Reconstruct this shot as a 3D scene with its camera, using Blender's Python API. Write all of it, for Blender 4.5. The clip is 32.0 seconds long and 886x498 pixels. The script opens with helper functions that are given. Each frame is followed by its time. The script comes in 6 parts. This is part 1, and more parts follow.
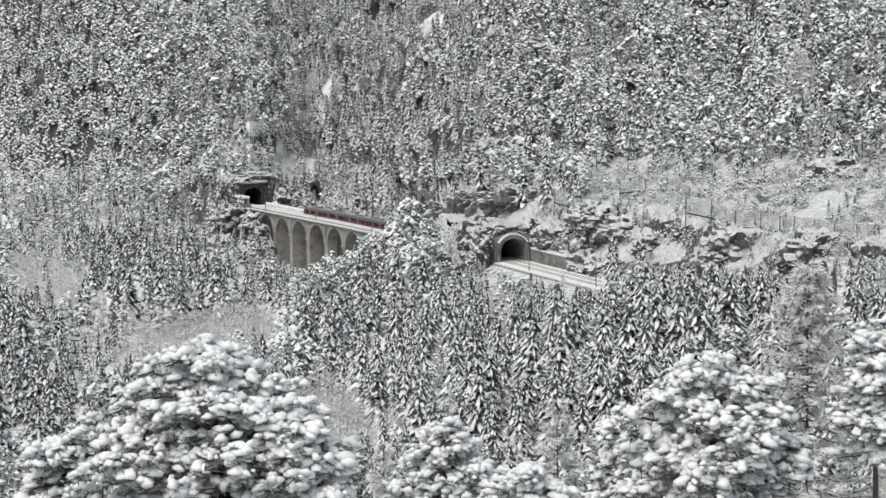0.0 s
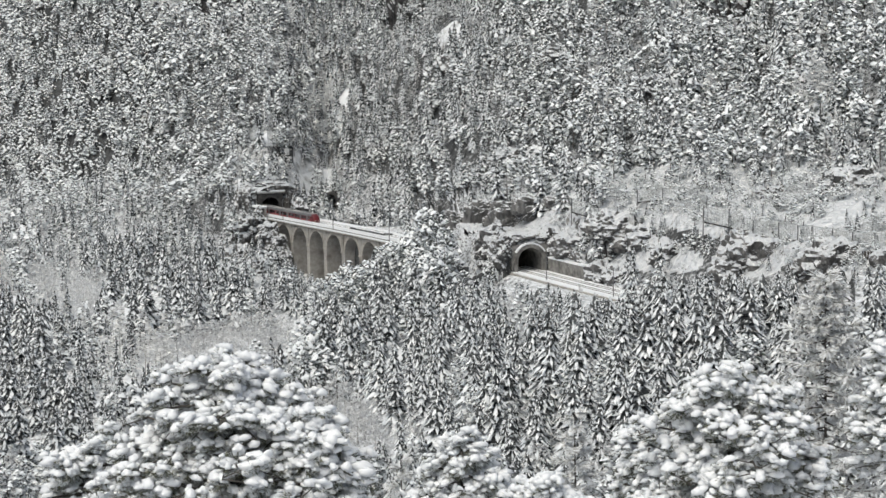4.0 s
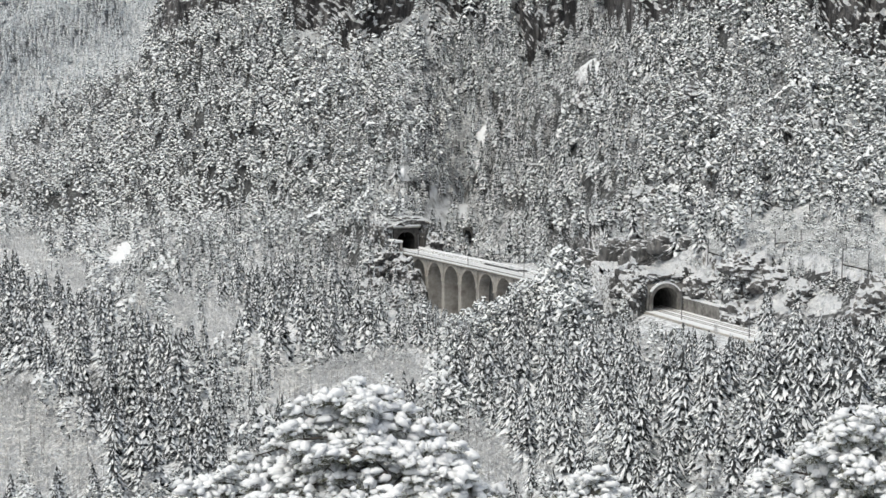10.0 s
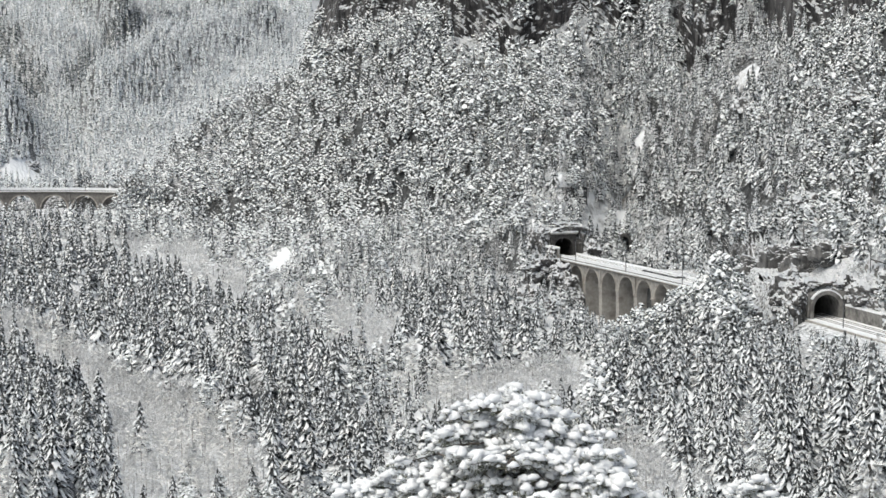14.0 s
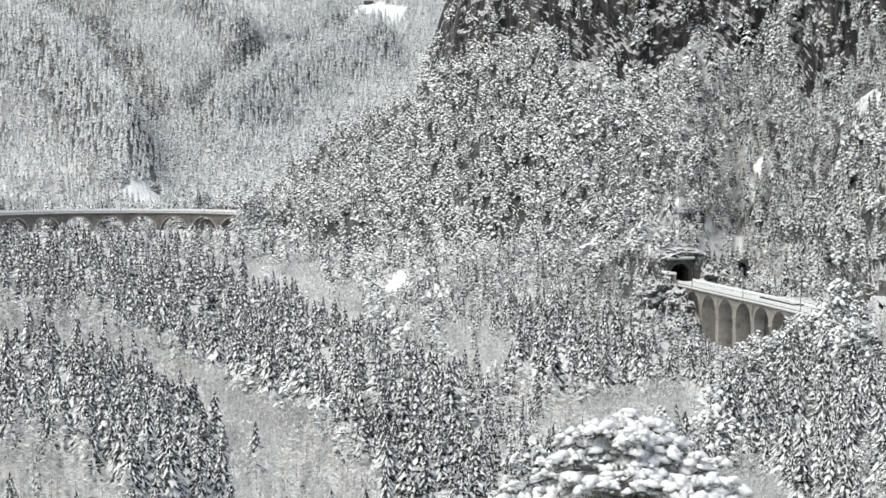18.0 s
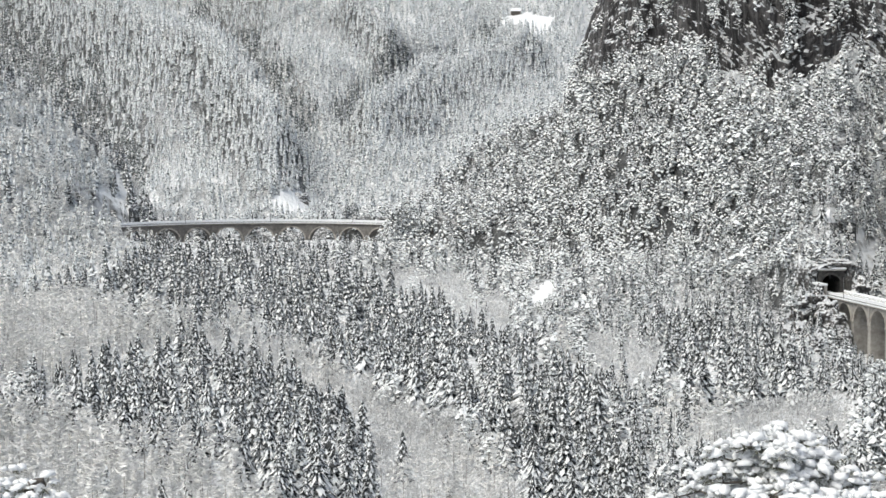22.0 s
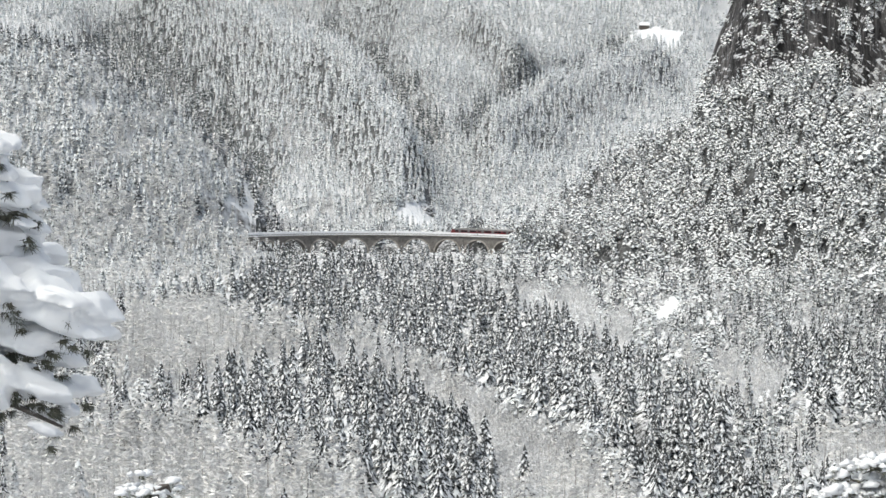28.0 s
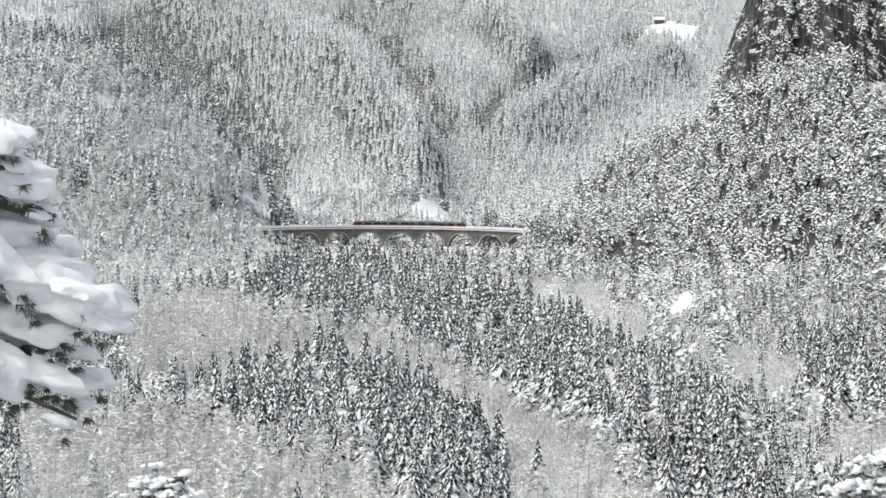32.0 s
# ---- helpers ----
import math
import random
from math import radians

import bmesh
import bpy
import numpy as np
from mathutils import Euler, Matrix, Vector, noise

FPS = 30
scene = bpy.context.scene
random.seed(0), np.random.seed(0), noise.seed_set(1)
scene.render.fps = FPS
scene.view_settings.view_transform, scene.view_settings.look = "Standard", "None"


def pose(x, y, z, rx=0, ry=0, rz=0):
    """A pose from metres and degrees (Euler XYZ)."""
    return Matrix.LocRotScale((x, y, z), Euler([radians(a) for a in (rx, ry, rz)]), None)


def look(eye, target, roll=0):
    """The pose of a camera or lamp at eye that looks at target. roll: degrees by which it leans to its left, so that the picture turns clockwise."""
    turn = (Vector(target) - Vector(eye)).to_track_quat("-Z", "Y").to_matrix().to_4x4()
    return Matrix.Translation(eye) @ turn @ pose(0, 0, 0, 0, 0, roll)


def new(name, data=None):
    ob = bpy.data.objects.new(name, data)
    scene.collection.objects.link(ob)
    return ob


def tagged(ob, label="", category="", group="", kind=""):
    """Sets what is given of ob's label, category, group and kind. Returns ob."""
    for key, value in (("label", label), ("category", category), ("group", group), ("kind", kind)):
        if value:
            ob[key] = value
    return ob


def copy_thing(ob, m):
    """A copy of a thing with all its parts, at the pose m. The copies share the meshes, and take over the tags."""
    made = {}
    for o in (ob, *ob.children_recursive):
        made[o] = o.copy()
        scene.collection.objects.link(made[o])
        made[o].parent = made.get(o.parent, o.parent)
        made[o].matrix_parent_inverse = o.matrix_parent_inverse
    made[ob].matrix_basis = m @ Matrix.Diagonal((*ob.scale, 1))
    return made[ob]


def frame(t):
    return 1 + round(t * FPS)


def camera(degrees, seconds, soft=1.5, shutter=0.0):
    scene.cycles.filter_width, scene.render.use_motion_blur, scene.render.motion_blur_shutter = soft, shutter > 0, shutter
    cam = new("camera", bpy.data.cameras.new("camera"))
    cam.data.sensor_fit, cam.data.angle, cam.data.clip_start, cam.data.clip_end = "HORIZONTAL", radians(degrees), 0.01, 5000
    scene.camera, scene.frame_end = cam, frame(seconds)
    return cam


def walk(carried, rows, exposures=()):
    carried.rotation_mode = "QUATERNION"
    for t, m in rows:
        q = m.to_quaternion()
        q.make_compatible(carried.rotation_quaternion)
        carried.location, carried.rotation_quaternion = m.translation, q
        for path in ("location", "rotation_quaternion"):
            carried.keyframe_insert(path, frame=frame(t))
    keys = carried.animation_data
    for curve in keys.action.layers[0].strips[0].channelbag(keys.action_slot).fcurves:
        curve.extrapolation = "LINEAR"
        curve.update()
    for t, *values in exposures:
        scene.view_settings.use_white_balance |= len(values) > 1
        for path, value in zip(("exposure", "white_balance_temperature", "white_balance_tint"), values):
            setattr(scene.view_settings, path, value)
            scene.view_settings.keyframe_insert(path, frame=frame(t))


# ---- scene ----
cam = camera(26.58, 32.0, soft=1.5)


def aim(pan, tilt, roll):
    """Camera pose at the viewpoint: pan clockwise from north, tilt up, roll, in degrees."""
    return pose(0, 0, 0, 0, 0, -pan) @ pose(0, 0, 0, 90 + tilt, 0, 0) @ pose(0, 0, 0, 0, 0, -roll)


PAN = [(0, 14.09, -6.57, 0.41), (0.5, 14.06, -6.56, 0.46), (1, 13.98, -6.52, 0.44), (1.5, 13.95, -6.50, 0.42),
       (2, 13.96, -6.47, 0.43), (2.5, 13.88, -6.47, 0.48), (3, 13.79, -6.44, 0.53), (3.5, 13.59, -6.35, 0.54),
       (5.5, 13.53, -6.17, 0.52), (6, 13.38, -6.14, 0.57), (6.5, 13.18, -6.06, 0.54), (7, 12.96, -5.97, 0.53),
       (7.5, 12.72, -5.83, 0.46), (8, 12.42, -5.70, 0.32), (8.5, 11.95, -5.51, 0.11), (9, 11.32, -5.36, 0.0),
       (9.5, 10.37, -5.25, -0.06), (10, 9.43, -5.15, -0.13), (10.5, 8.87, -5.15, -0.23), (11, 8.09, -5.16, -0.06)]
PAN += [(11.5, 7.43, -5.08, 0.01), (12, 6.84, -5.03, 0.05), (12.5, 6.35, -5.02, -0.02), (13, 5.80, -5.02, -0.02),
        (13.5, 5.17, -4.99, 0.06), (14, 4.61, -4.96, 0.15), (14.5, 4.09, -4.93, 0.21), (16.5, 2.50, -4.75, 0.0),
        (17, 2.01, -4.55, -0.01), (17.5, 1.57, -4.36, -0.20), (18, 1.07, -4.23, -0.13), (18.5, 0.50, -4.14, -0.08),
        (19, 0.0, -4.00, 0.07), (19.5, -0.50, -3.88, 0.02), (20, -1.10, -3.81, 0.06), (20.5, -1.69, -3.78, 0.05),
        (21, -2.30, -3.78, 0.07), (21.5, -2.89, -3.88, 0.19), (22, -3.43, -3.91, 0.13), (22.5, -4.01, -3.97, -0.03)]
PAN += [(23, -4.52, -4.01, -0.18), (23.5, -4.98, -3.99, -0.21), (24, -5.29, -3.88, -0.19), (24.5, -5.72, -3.80, -0.15),
        (25, -6.24, -3.74, -0.39), (25.5, -6.63, -3.70, -0.32), (26, -7.02, -3.65, -0.31), (26.5, -7.22, -3.60, -0.33),
        (28.5, -7.28, -3.51, -0.46), (29, -7.40, -3.54, -0.52), (29.5, -7.43, -3.59, -0.62), (30, -7.56, -3.62, -0.52),
        (30.5, -7.41, -3.67, -0.58), (31, -7.45, -3.70, -0.62), (31.5, -7.56, -3.71, -0.74), (32, -7.67, -3.70, -0.61)]
walk(cam, [(t, aim(p, e, r)) for t, p, e, r in PAN],
     exposures=[(0, 0.19, 6500, 3), (9, 0.25, 6500, 3), (19, 0.50, 6500, 3), (32, 0.56, 6500, 3)])

# ---- overcast winter daylight ----
world = bpy.data.worlds.new("overcast_sky")
scene.world = world
world.use_nodes = True
sky = world.node_tree.nodes.new("ShaderNodeTexSky")
sky.sky_type, sky.sun_disc = "NISHITA", False
sky.sun_elevation, sky.sun_rotation = radians(60), radians(235)
sky.air_density, sky.dust_density, sky.ozone_density = 1.0, 5.5, 0.8
back = world.node_tree.nodes["Background"]
back.inputs["Strength"].default_value = 0.085
world.node_tree.links.new(sky.outputs["Color"], back.inputs["Color"])
sun = new("sun", bpy.data.lights.new("sun", "SUN"))
sun.data.energy, sun.data.angle, sun.data.color = 1.5, radians(65), (1.0, 0.985, 0.97)
sun.matrix_world = look((0, 0, 0), (math.sin(radians(235)) * -0.5, math.cos(radians(235)) * -0.5, -0.87))

# ---- materials ----
def material(name, rough=0.8, metal=0.0):
    m = bpy.data.materials.new(name)
    m.use_nodes = True
    b = m.node_tree.nodes["Principled BSDF"]
    b.inputs["Roughness"].default_value, b.inputs["Metallic"].default_value = rough, metal
    return m, m.node_tree, b


def noise_fac(nt, scale, detail=4, lo=0.35, hi=0.65, coords="Object", squash=(1, 1, 1)):
    co = nt.nodes.new("ShaderNodeTexCoord")
    mp = nt.nodes.new("ShaderNodeMapping")
    mp.inputs["Scale"].default_value = squash
    n = nt.nodes.new("ShaderNodeTexNoise")
    n.inputs["Scale"].default_value, n.inputs["Detail"].default_value = scale, detail
    r = nt.nodes.new("ShaderNodeMapRange")
    r.inputs["From Min"].default_value, r.inputs["From Max"].default_value = lo, hi
    nt.links.new(co.outputs[coords], mp.inputs["Vector"])
    nt.links.new(mp.outputs["Vector"], n.inputs["Vector"])
    nt.links.new(n.outputs["Fac"], r.inputs["Value"])
    return r.outputs["Result"]


def mix(nt, fac, a, b):
    m = nt.nodes.new("ShaderNodeMix")
    m.data_type = "RGBA"
    for sock, v in ((m.inputs["Factor"], fac), (m.inputs["A"], a), (m.inputs["B"], b)):
        if isinstance(v, (int, float)):
            sock.default_value = v
        elif isinstance(v, tuple):
            sock.default_value = (*v, 1)
        else:
            nt.links.new(v, sock)
    return m.outputs["Result"]


def bump(nt, bsdf, fac, strength=0.4, distance=0.2):
    b = nt.nodes.new("ShaderNodeBump")
    b.inputs["Strength"].default_value, b.inputs["Distance"].default_value = strength, distance
    nt.links.new(fac, b.inputs["Height"])
    nt.links.new(b.outputs["Normal"], bsdf.inputs["Normal"])


def two_tone(name, a, b, scale, rough=0.85, metal=0.0, c=None, scale2=None, bumps=0.0, dist=0.1, squash=(1, 1, 1)):
    m, nt, bs = material(name, rough, metal)
    f = noise_fac(nt, scale, squash=squash)
    col = mix(nt, f, a, b)
    if c:
        col = mix(nt, noise_fac(nt, scale2, 3, 0.5, 0.7), col, c)
    nt.links.new(col, bs.inputs["Base Color"])
    if bumps:
        bump(nt, bs, f, bumps, dist)
    return m


def islands(name, a, b, rough=0.9, grain=None):
    """Foliage: every leaf or clump takes its own tone."""
    m, nt, bs = material(name, rough)
    g = nt.nodes.new("ShaderNodeNewGeometry")
    col = mix(nt, g.outputs["Random Per Island"], a, b)
    if grain:
        col = mix(nt, noise_fac(nt, grain[0], 3, 0.45, 0.6), col, grain[1])
    nt.links.new(col, bs.inputs["Base Color"])
    bs.inputs["Specular IOR Level"].default_value = 0.2
    return m


def frosted(name, a, b, c, scale, lo, hi, lift=0.0):
    """Foliage or its snow load, each piece in its own tone, broken up by flecks of c about half a metre across."""
    m, nt, bs = material(name, 0.9)
    g = nt.nodes.new("ShaderNodeNewGeometry")
    col = mix(nt, g.outputs["Random Per Island"], a, b)
    n = nt.nodes.new("ShaderNodeTexNoise")
    n.inputs["Scale"].default_value, n.inputs["Detail"].default_value, n.inputs["Roughness"].default_value = scale, 3, 0.65
    nt.links.new(g.outputs["Position"], n.inputs["Vector"])
    r = nt.nodes.new("ShaderNodeMapRange")
    r.inputs["From Min"].default_value, r.inputs["From Max"].default_value = lo, hi
    nt.links.new(n.outputs["Fac"], r.inputs["Value"])
    nt.links.new(mix(nt, r.outputs["Result"], col, c), bs.inputs["Base Color"])
    bs.inputs["Specular IOR Level"].default_value = 0.2
    return m


def snow_on_slope(name, a, b, scale, lo, hi, breakup, bumps=0.6, dist=0.6, squash=(1, 1, 1), ledges=1.0, share=0.5):
    """Rock or soil with snow lying where the surface is flat enough, broken up by noise."""
    m, nt, bs = material(name, 0.9)
    f = noise_fac(nt, scale, 8, squash=squash)
    rock = mix(nt, f, a, b)
    rock = mix(nt, noise_fac(nt, scale * 0.2, 4, 0.4, 0.62, squash=squash), rock, tuple(c * 0.6 for c in a))
    g = nt.nodes.new("ShaderNodeNewGeometry")
    sp = nt.nodes.new("ShaderNodeSeparateXYZ")
    nt.links.new(g.outputs["Normal"], sp.inputs["Vector"])
    n = noise_fac(nt, breakup, 6, 0.32, 0.68, squash=(1, 1, ledges))
    add = nt.nodes.new("ShaderNodeMath")
    add.operation = "MULTIPLY_ADD"
    add.inputs[1].default_value = share
    nt.links.new(n, add.inputs[0])
    nt.links.new(sp.outputs["Z"], add.inputs[2])
    r = nt.nodes.new("ShaderNodeMapRange")
    r.inputs["From Min"].default_value, r.inputs["From Max"].default_value = lo, hi
    nt.links.new(add.outputs["Value"], r.inputs["Value"])
    nt.links.new(mix(nt, r.outputs["Result"], rock, (0.8, 0.81, 0.83)), bs.inputs["Base Color"])
    bump(nt, bs, f, bumps, dist)
    return m


SNOW = two_tone("snow", (0.80, 0.81, 0.83), (0.86, 0.87, 0.88), 3.0, 0.7, bumps=0.3, dist=0.05)
TREE_SNOW = frosted("tree_snow", (0.76, 0.78, 0.80), (0.90, 0.91, 0.92), (0.30, 0.32, 0.31), 0.9, 0.62, 0.68)
SPRUCE = frosted("spruce_needles", (0.019, 0.0205, 0.0215), (0.085, 0.088, 0.091), (0.6, 0.62, 0.64), 1.2, 0.51, 0.58)
PINE = frosted("pine_needles", (0.026, 0.034, 0.03), (0.125, 0.14, 0.125), (0.6, 0.62, 0.63), 1.1, 0.46, 0.55)
# far-slope needles: rime, plus aerial haze put into the paler base colours
HALF_HAZED_RIME = frosted("half_hazed_rimed_spruce_needles", (0.035, 0.04, 0.04), (0.13, 0.142, 0.142), (0.65, 0.67, 0.69), 0.7, 0.52, 0.6)
HAZED_RIME = frosted("hazed_rimed_spruce_needles", (0.08, 0.09, 0.09), (0.24, 0.26, 0.26), (0.72, 0.74, 0.76), 0.7, 0.44, 0.52)
TWIG = islands("frosted_twigs", (0.42, 0.42, 0.42), (0.84, 0.84, 0.85))
LARCH = islands("frosted_larch_twigs", (0.6, 0.595, 0.585), (0.93, 0.925, 0.92))
BARK = two_tone("bark", (0.05, 0.044, 0.039), (0.12, 0.105, 0.092), 6.0, bumps=0.6, dist=0.03)
PALE_BARK = two_tone("frosted_bark", (0.22, 0.212, 0.2), (0.42, 0.41, 0.4), 6.0, bumps=0.5, dist=0.03)
FOREST_FLOOR = snow_on_slope("snowy_hillside", (0.06, 0.056, 0.05), (0.2, 0.185, 0.17), 0.3, 0.45, 0.85, 0.16)
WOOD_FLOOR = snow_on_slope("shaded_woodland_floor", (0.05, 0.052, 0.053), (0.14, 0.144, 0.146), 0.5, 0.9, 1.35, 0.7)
THICKET_FLOOR = snow_on_slope("brushy_snowy_ground", (0.12, 0.12, 0.12), (0.3, 0.298, 0.296), 1.3, 0.75, 1.25, 0.9)
ROCK = snow_on_slope("snowy_rock", (0.12, 0.117, 0.115), (0.33, 0.32, 0.31), 0.8, 0.55, 0.82, 0.9, 1.0, 1.0, (1, 1, 0.35), 1.5, 0.85)
BARE_ROCK = snow_on_slope("bare_grey_rock_face", (0.15, 0.148, 0.146), (0.34, 0.333, 0.325), 0.7, 0.85, 1.05, 0.8, 1.0, 1.0, (1, 1, 0.18), 1.3, 0.6)
CLIFF = snow_on_slope("dark_cliff_rock", (0.04, 0.038, 0.04), (0.22, 0.21, 0.208), 0.5, 0.82, 1.0, 0.5, 1.0, 3.0, (1, 1, 0.13), 0.5, 0.8)
SCREE = snow_on_slope("snow_dusted_scree", (0.10, 0.095, 0.088), (0.34, 0.325, 0.31), 0.55, 0.42, 0.72, 0.38, 1.0, 1.2, (1, 1, 0.6), 1.3, 0.75)
STONE = two_tone("viaduct_masonry", (0.32, 0.305, 0.28), (0.41, 0.39, 0.365), 0.9, c=(0.22, 0.2, 0.18), scale2=0.25, bumps=0.4, dist=0.08)
STONE_PALE = two_tone("pale_cut_stone", (0.36, 0.335, 0.30), (0.46, 0.43, 0.39), 1.2, c=(0.22, 0.2, 0.18), scale2=0.4, bumps=0.3)
BROWN_STONE = two_tone("weathered_brown_masonry", (0.16, 0.15, 0.14), (0.24, 0.226, 0.21), 0.7, c=(0.11, 0.103, 0.097), scale2=0.2, bumps=0.4, dist=0.08)
GREY_STONE = two_tone("weathered_grey_masonry", (0.15, 0.145, 0.138), (0.27, 0.26, 0.245), 0.8, c=(0.09, 0.085, 0.08), scale2=0.35, bumps=0.5, dist=0.12)
DARK_STONE = two_tone("dark_grey_stone", (0.035, 0.034, 0.033), (0.09, 0.085, 0.08), 0.8, bumps=0.4)
CONCRETE = two_tone("concrete", (0.30, 0.30, 0.29), (0.40, 0.39, 0.37), 0.6, c=(0.2, 0.19, 0.18), scale2=0.2, bumps=0.2)
STEEL = two_tone("galvanised_steel", (0.16, 0.16, 0.165), (0.26, 0.26, 0.26), 2.0, 0.5, 0.8)
RAIL = two_tone("rusty_rail", (0.09, 0.065, 0.05), (0.14, 0.1, 0.08), 3.0, 0.5, 0.6)
RED = two_tone("red_paint", (0.21, 0.022, 0.03), (0.27, 0.03, 0.037), 1.0, 0.4, c=(0.16, 0.03, 0.032), scale2=0.6)
GREY_PAINT = two_tone("grey_paint", (0.10, 0.10, 0.105), (0.16, 0.16, 0.165), 1.0, 0.45)
WHITE_PAINT = two_tone("white_paint", (0.68, 0.68, 0.68), (0.78, 0.78, 0.78), 1.0, 0.4)
GLASS = two_tone("dark_window_glass", (0.012, 0.014, 0.016), (0.02, 0.022, 0.025), 0.5, 0.08)
RUBBER = two_tone("underframe_grime", (0.03, 0.028, 0.027), (0.06, 0.055, 0.05), 2.0)
TIMBER = two_tone("weathered_timber", (0.07, 0.06, 0.052), (0.14, 0.12, 0.105), 2.0, bumps=0.3)
LAMP_GLASS, _nt, _b = material("headlamp_glass", 0.2)
_b.inputs["Base Color"].default_value = (0.9, 0.88, 0.8, 1)


# ---- mesh helpers ----
def solid(name, verts, faces, mats, index=None):
    """A mesh from triangles or quads given as arrays."""
    me = bpy.data.meshes.new(name)
    v, f = np.asarray(verts, float), np.asarray(faces, int)
    me.vertices.add(len(v))
    me.vertices.foreach_set("co", v.ravel())
    n = f.shape[1]
    me.loops.add(f.size)
    me.loops.foreach_set("vertex_index", f.ravel())
    me.polygons.add(len(f))
    me.polygons.foreach_set("loop_start", np.arange(len(f)) * n)
    for m in mats:
        me.materials.append(m)
    if index is not None:
        me.polygons.foreach_set("material_index", np.asarray(index, int))
    me.update(calc_edges=True)
    me.validate()
    return me


def part(name, bm, mat, parent=None, label=""):
    me = bpy.data.meshes.new(name)
    bm.to_mesh(me)
    bm.free()
    me.materials.append(mat)
    ob = new(name, me)
    if parent:
        ob.parent = parent
    if label:
        ob["label"] = label
    return ob


def box(bm, x0, x1, y0, y1, z0, z1, m=None, bevel=0.0):
    r = bmesh.ops.create_cube(bm, size=1)["verts"]
    for v in r:
        v.co = Vector(((x0 + x1) / 2 + v.co.x * (x1 - x0), (y0 + y1) / 2 + v.co.y * (y1 - y0), (z0 + z1) / 2 + v.co.z * (z1 - z0)))
    if bevel:
        edges = list({e for v in r for e in v.link_edges})
        r = list({v for f in bmesh.ops.bevel(bm, geom=edges, offset=bevel, segments=1, affect="EDGES")["faces"] for v in f.verts} | {v for v in r if v.is_valid})
    if m:
        bmesh.ops.transform(bm, matrix=m, verts=[v for v in r if v.is_valid])
    return bm


def tube(bm, points, radii, sides=7):
    """A tapering round limb through points."""
    rings = []
    for i, (p, r) in enumerate(zip(points, radii)):
        d = (Vector(points[min(i + 1, len(points) - 1)]) - Vector(points[max(i - 1, 0)])).normalized()
        a = d.orthogonal().normalized()
        b = d.cross(a)
        rings.append([bm.verts.new(Vector(p) + (a * math.cos(k * math.tau / sides) + b * math.sin(k * math.tau / sides)) * r) for k in range(sides)])
    for lo, hi in zip(rings, rings[1:]):
        for k in range(sides):
            bm.faces.new((lo[k], lo[(k + 1) % sides], hi[(k + 1) % sides], hi[k]))
    bm.faces.new(rings[0][::-1])
    bm.faces.new(rings[-1])
    return bm


def lattice(ix, iy, seed):
    h = (ix * 374761393 + iy * 668265263 + seed * 974634721) & 0x7FFFFFFF
    h = ((h ^ (h >> 13)) * 1274126177) & 0x7FFFFFFF
    return ((h ^ (h >> 16)) & 0xFFFF) / 65535.0


def waves(x, y, size, seed=0, octaves=4):
    """Fractal noise in -1..1 over the plan, with features of about that size."""
    out, amp, tot = 0, 1.0, 0.0
    for o in range(octaves):
        u, v = np.asarray(x) / size, np.asarray(y) / size
        iu, iv = np.floor(u).astype(np.int64), np.floor(v).astype(np.int64)
        fu, fv = u - iu, v - iv
        fu, fv = fu * fu * (3 - 2 * fu), fv * fv * (3 - 2 * fv)
        a, b = lattice(iu, iv, seed + o), lattice(iu + 1, iv, seed + o)
        c, d = lattice(iu, iv + 1, seed + o), lattice(iu + 1, iv + 1, seed + o)
        out = out + amp * ((a * (1 - fu) + b * fu) * (1 - fv) + (c * (1 - fu) + d * fu) * fv - 0.5) * 2
        tot, amp, size = tot + amp, amp * 0.5, size * 0.5
    return out / tot


# ---- railway line in plan: open shelf, rock tunnel, upper viaduct, long tunnel, lower viaduct ----
RAIL_RIGHT, RAIL_LEFT = -68.0, -62.0
LINE_RIGHT = [(186, 380), (165, 476), (155.7, 536), (150.0, 580), (138, 641), (111, 742)]
ARC_A, ARC_B, ARC_C = Vector((-104.5, 1142)), Vector((-188, 1156)), Vector((-262, 1112))


def circle3(a, b, c):
    d = 2 * (a.x * (b.y - c.y) + b.x * (c.y - a.y) + c.x * (a.y - b.y))
    ux = (a.length_squared * (b.y - c.y) + b.length_squared * (c.y - a.y) + c.length_squared * (a.y - b.y)) / d
    uy = (a.length_squared * (c.x - b.x) + b.length_squared * (a.x - c.x) + c.length_squared * (b.x - a.x)) / d
    return Vector((ux, uy)), (a - Vector((ux, uy))).length


ARC_O, ARC_R = circle3(ARC_A, ARC_B, ARC_C)
ARC_0, ARC_1 = math.atan2(ARC_A.y - ARC_O.y, ARC_A.x - ARC_O.x), math.atan2(ARC_C.y - ARC_O.y, ARC_C.x - ARC_O.x)


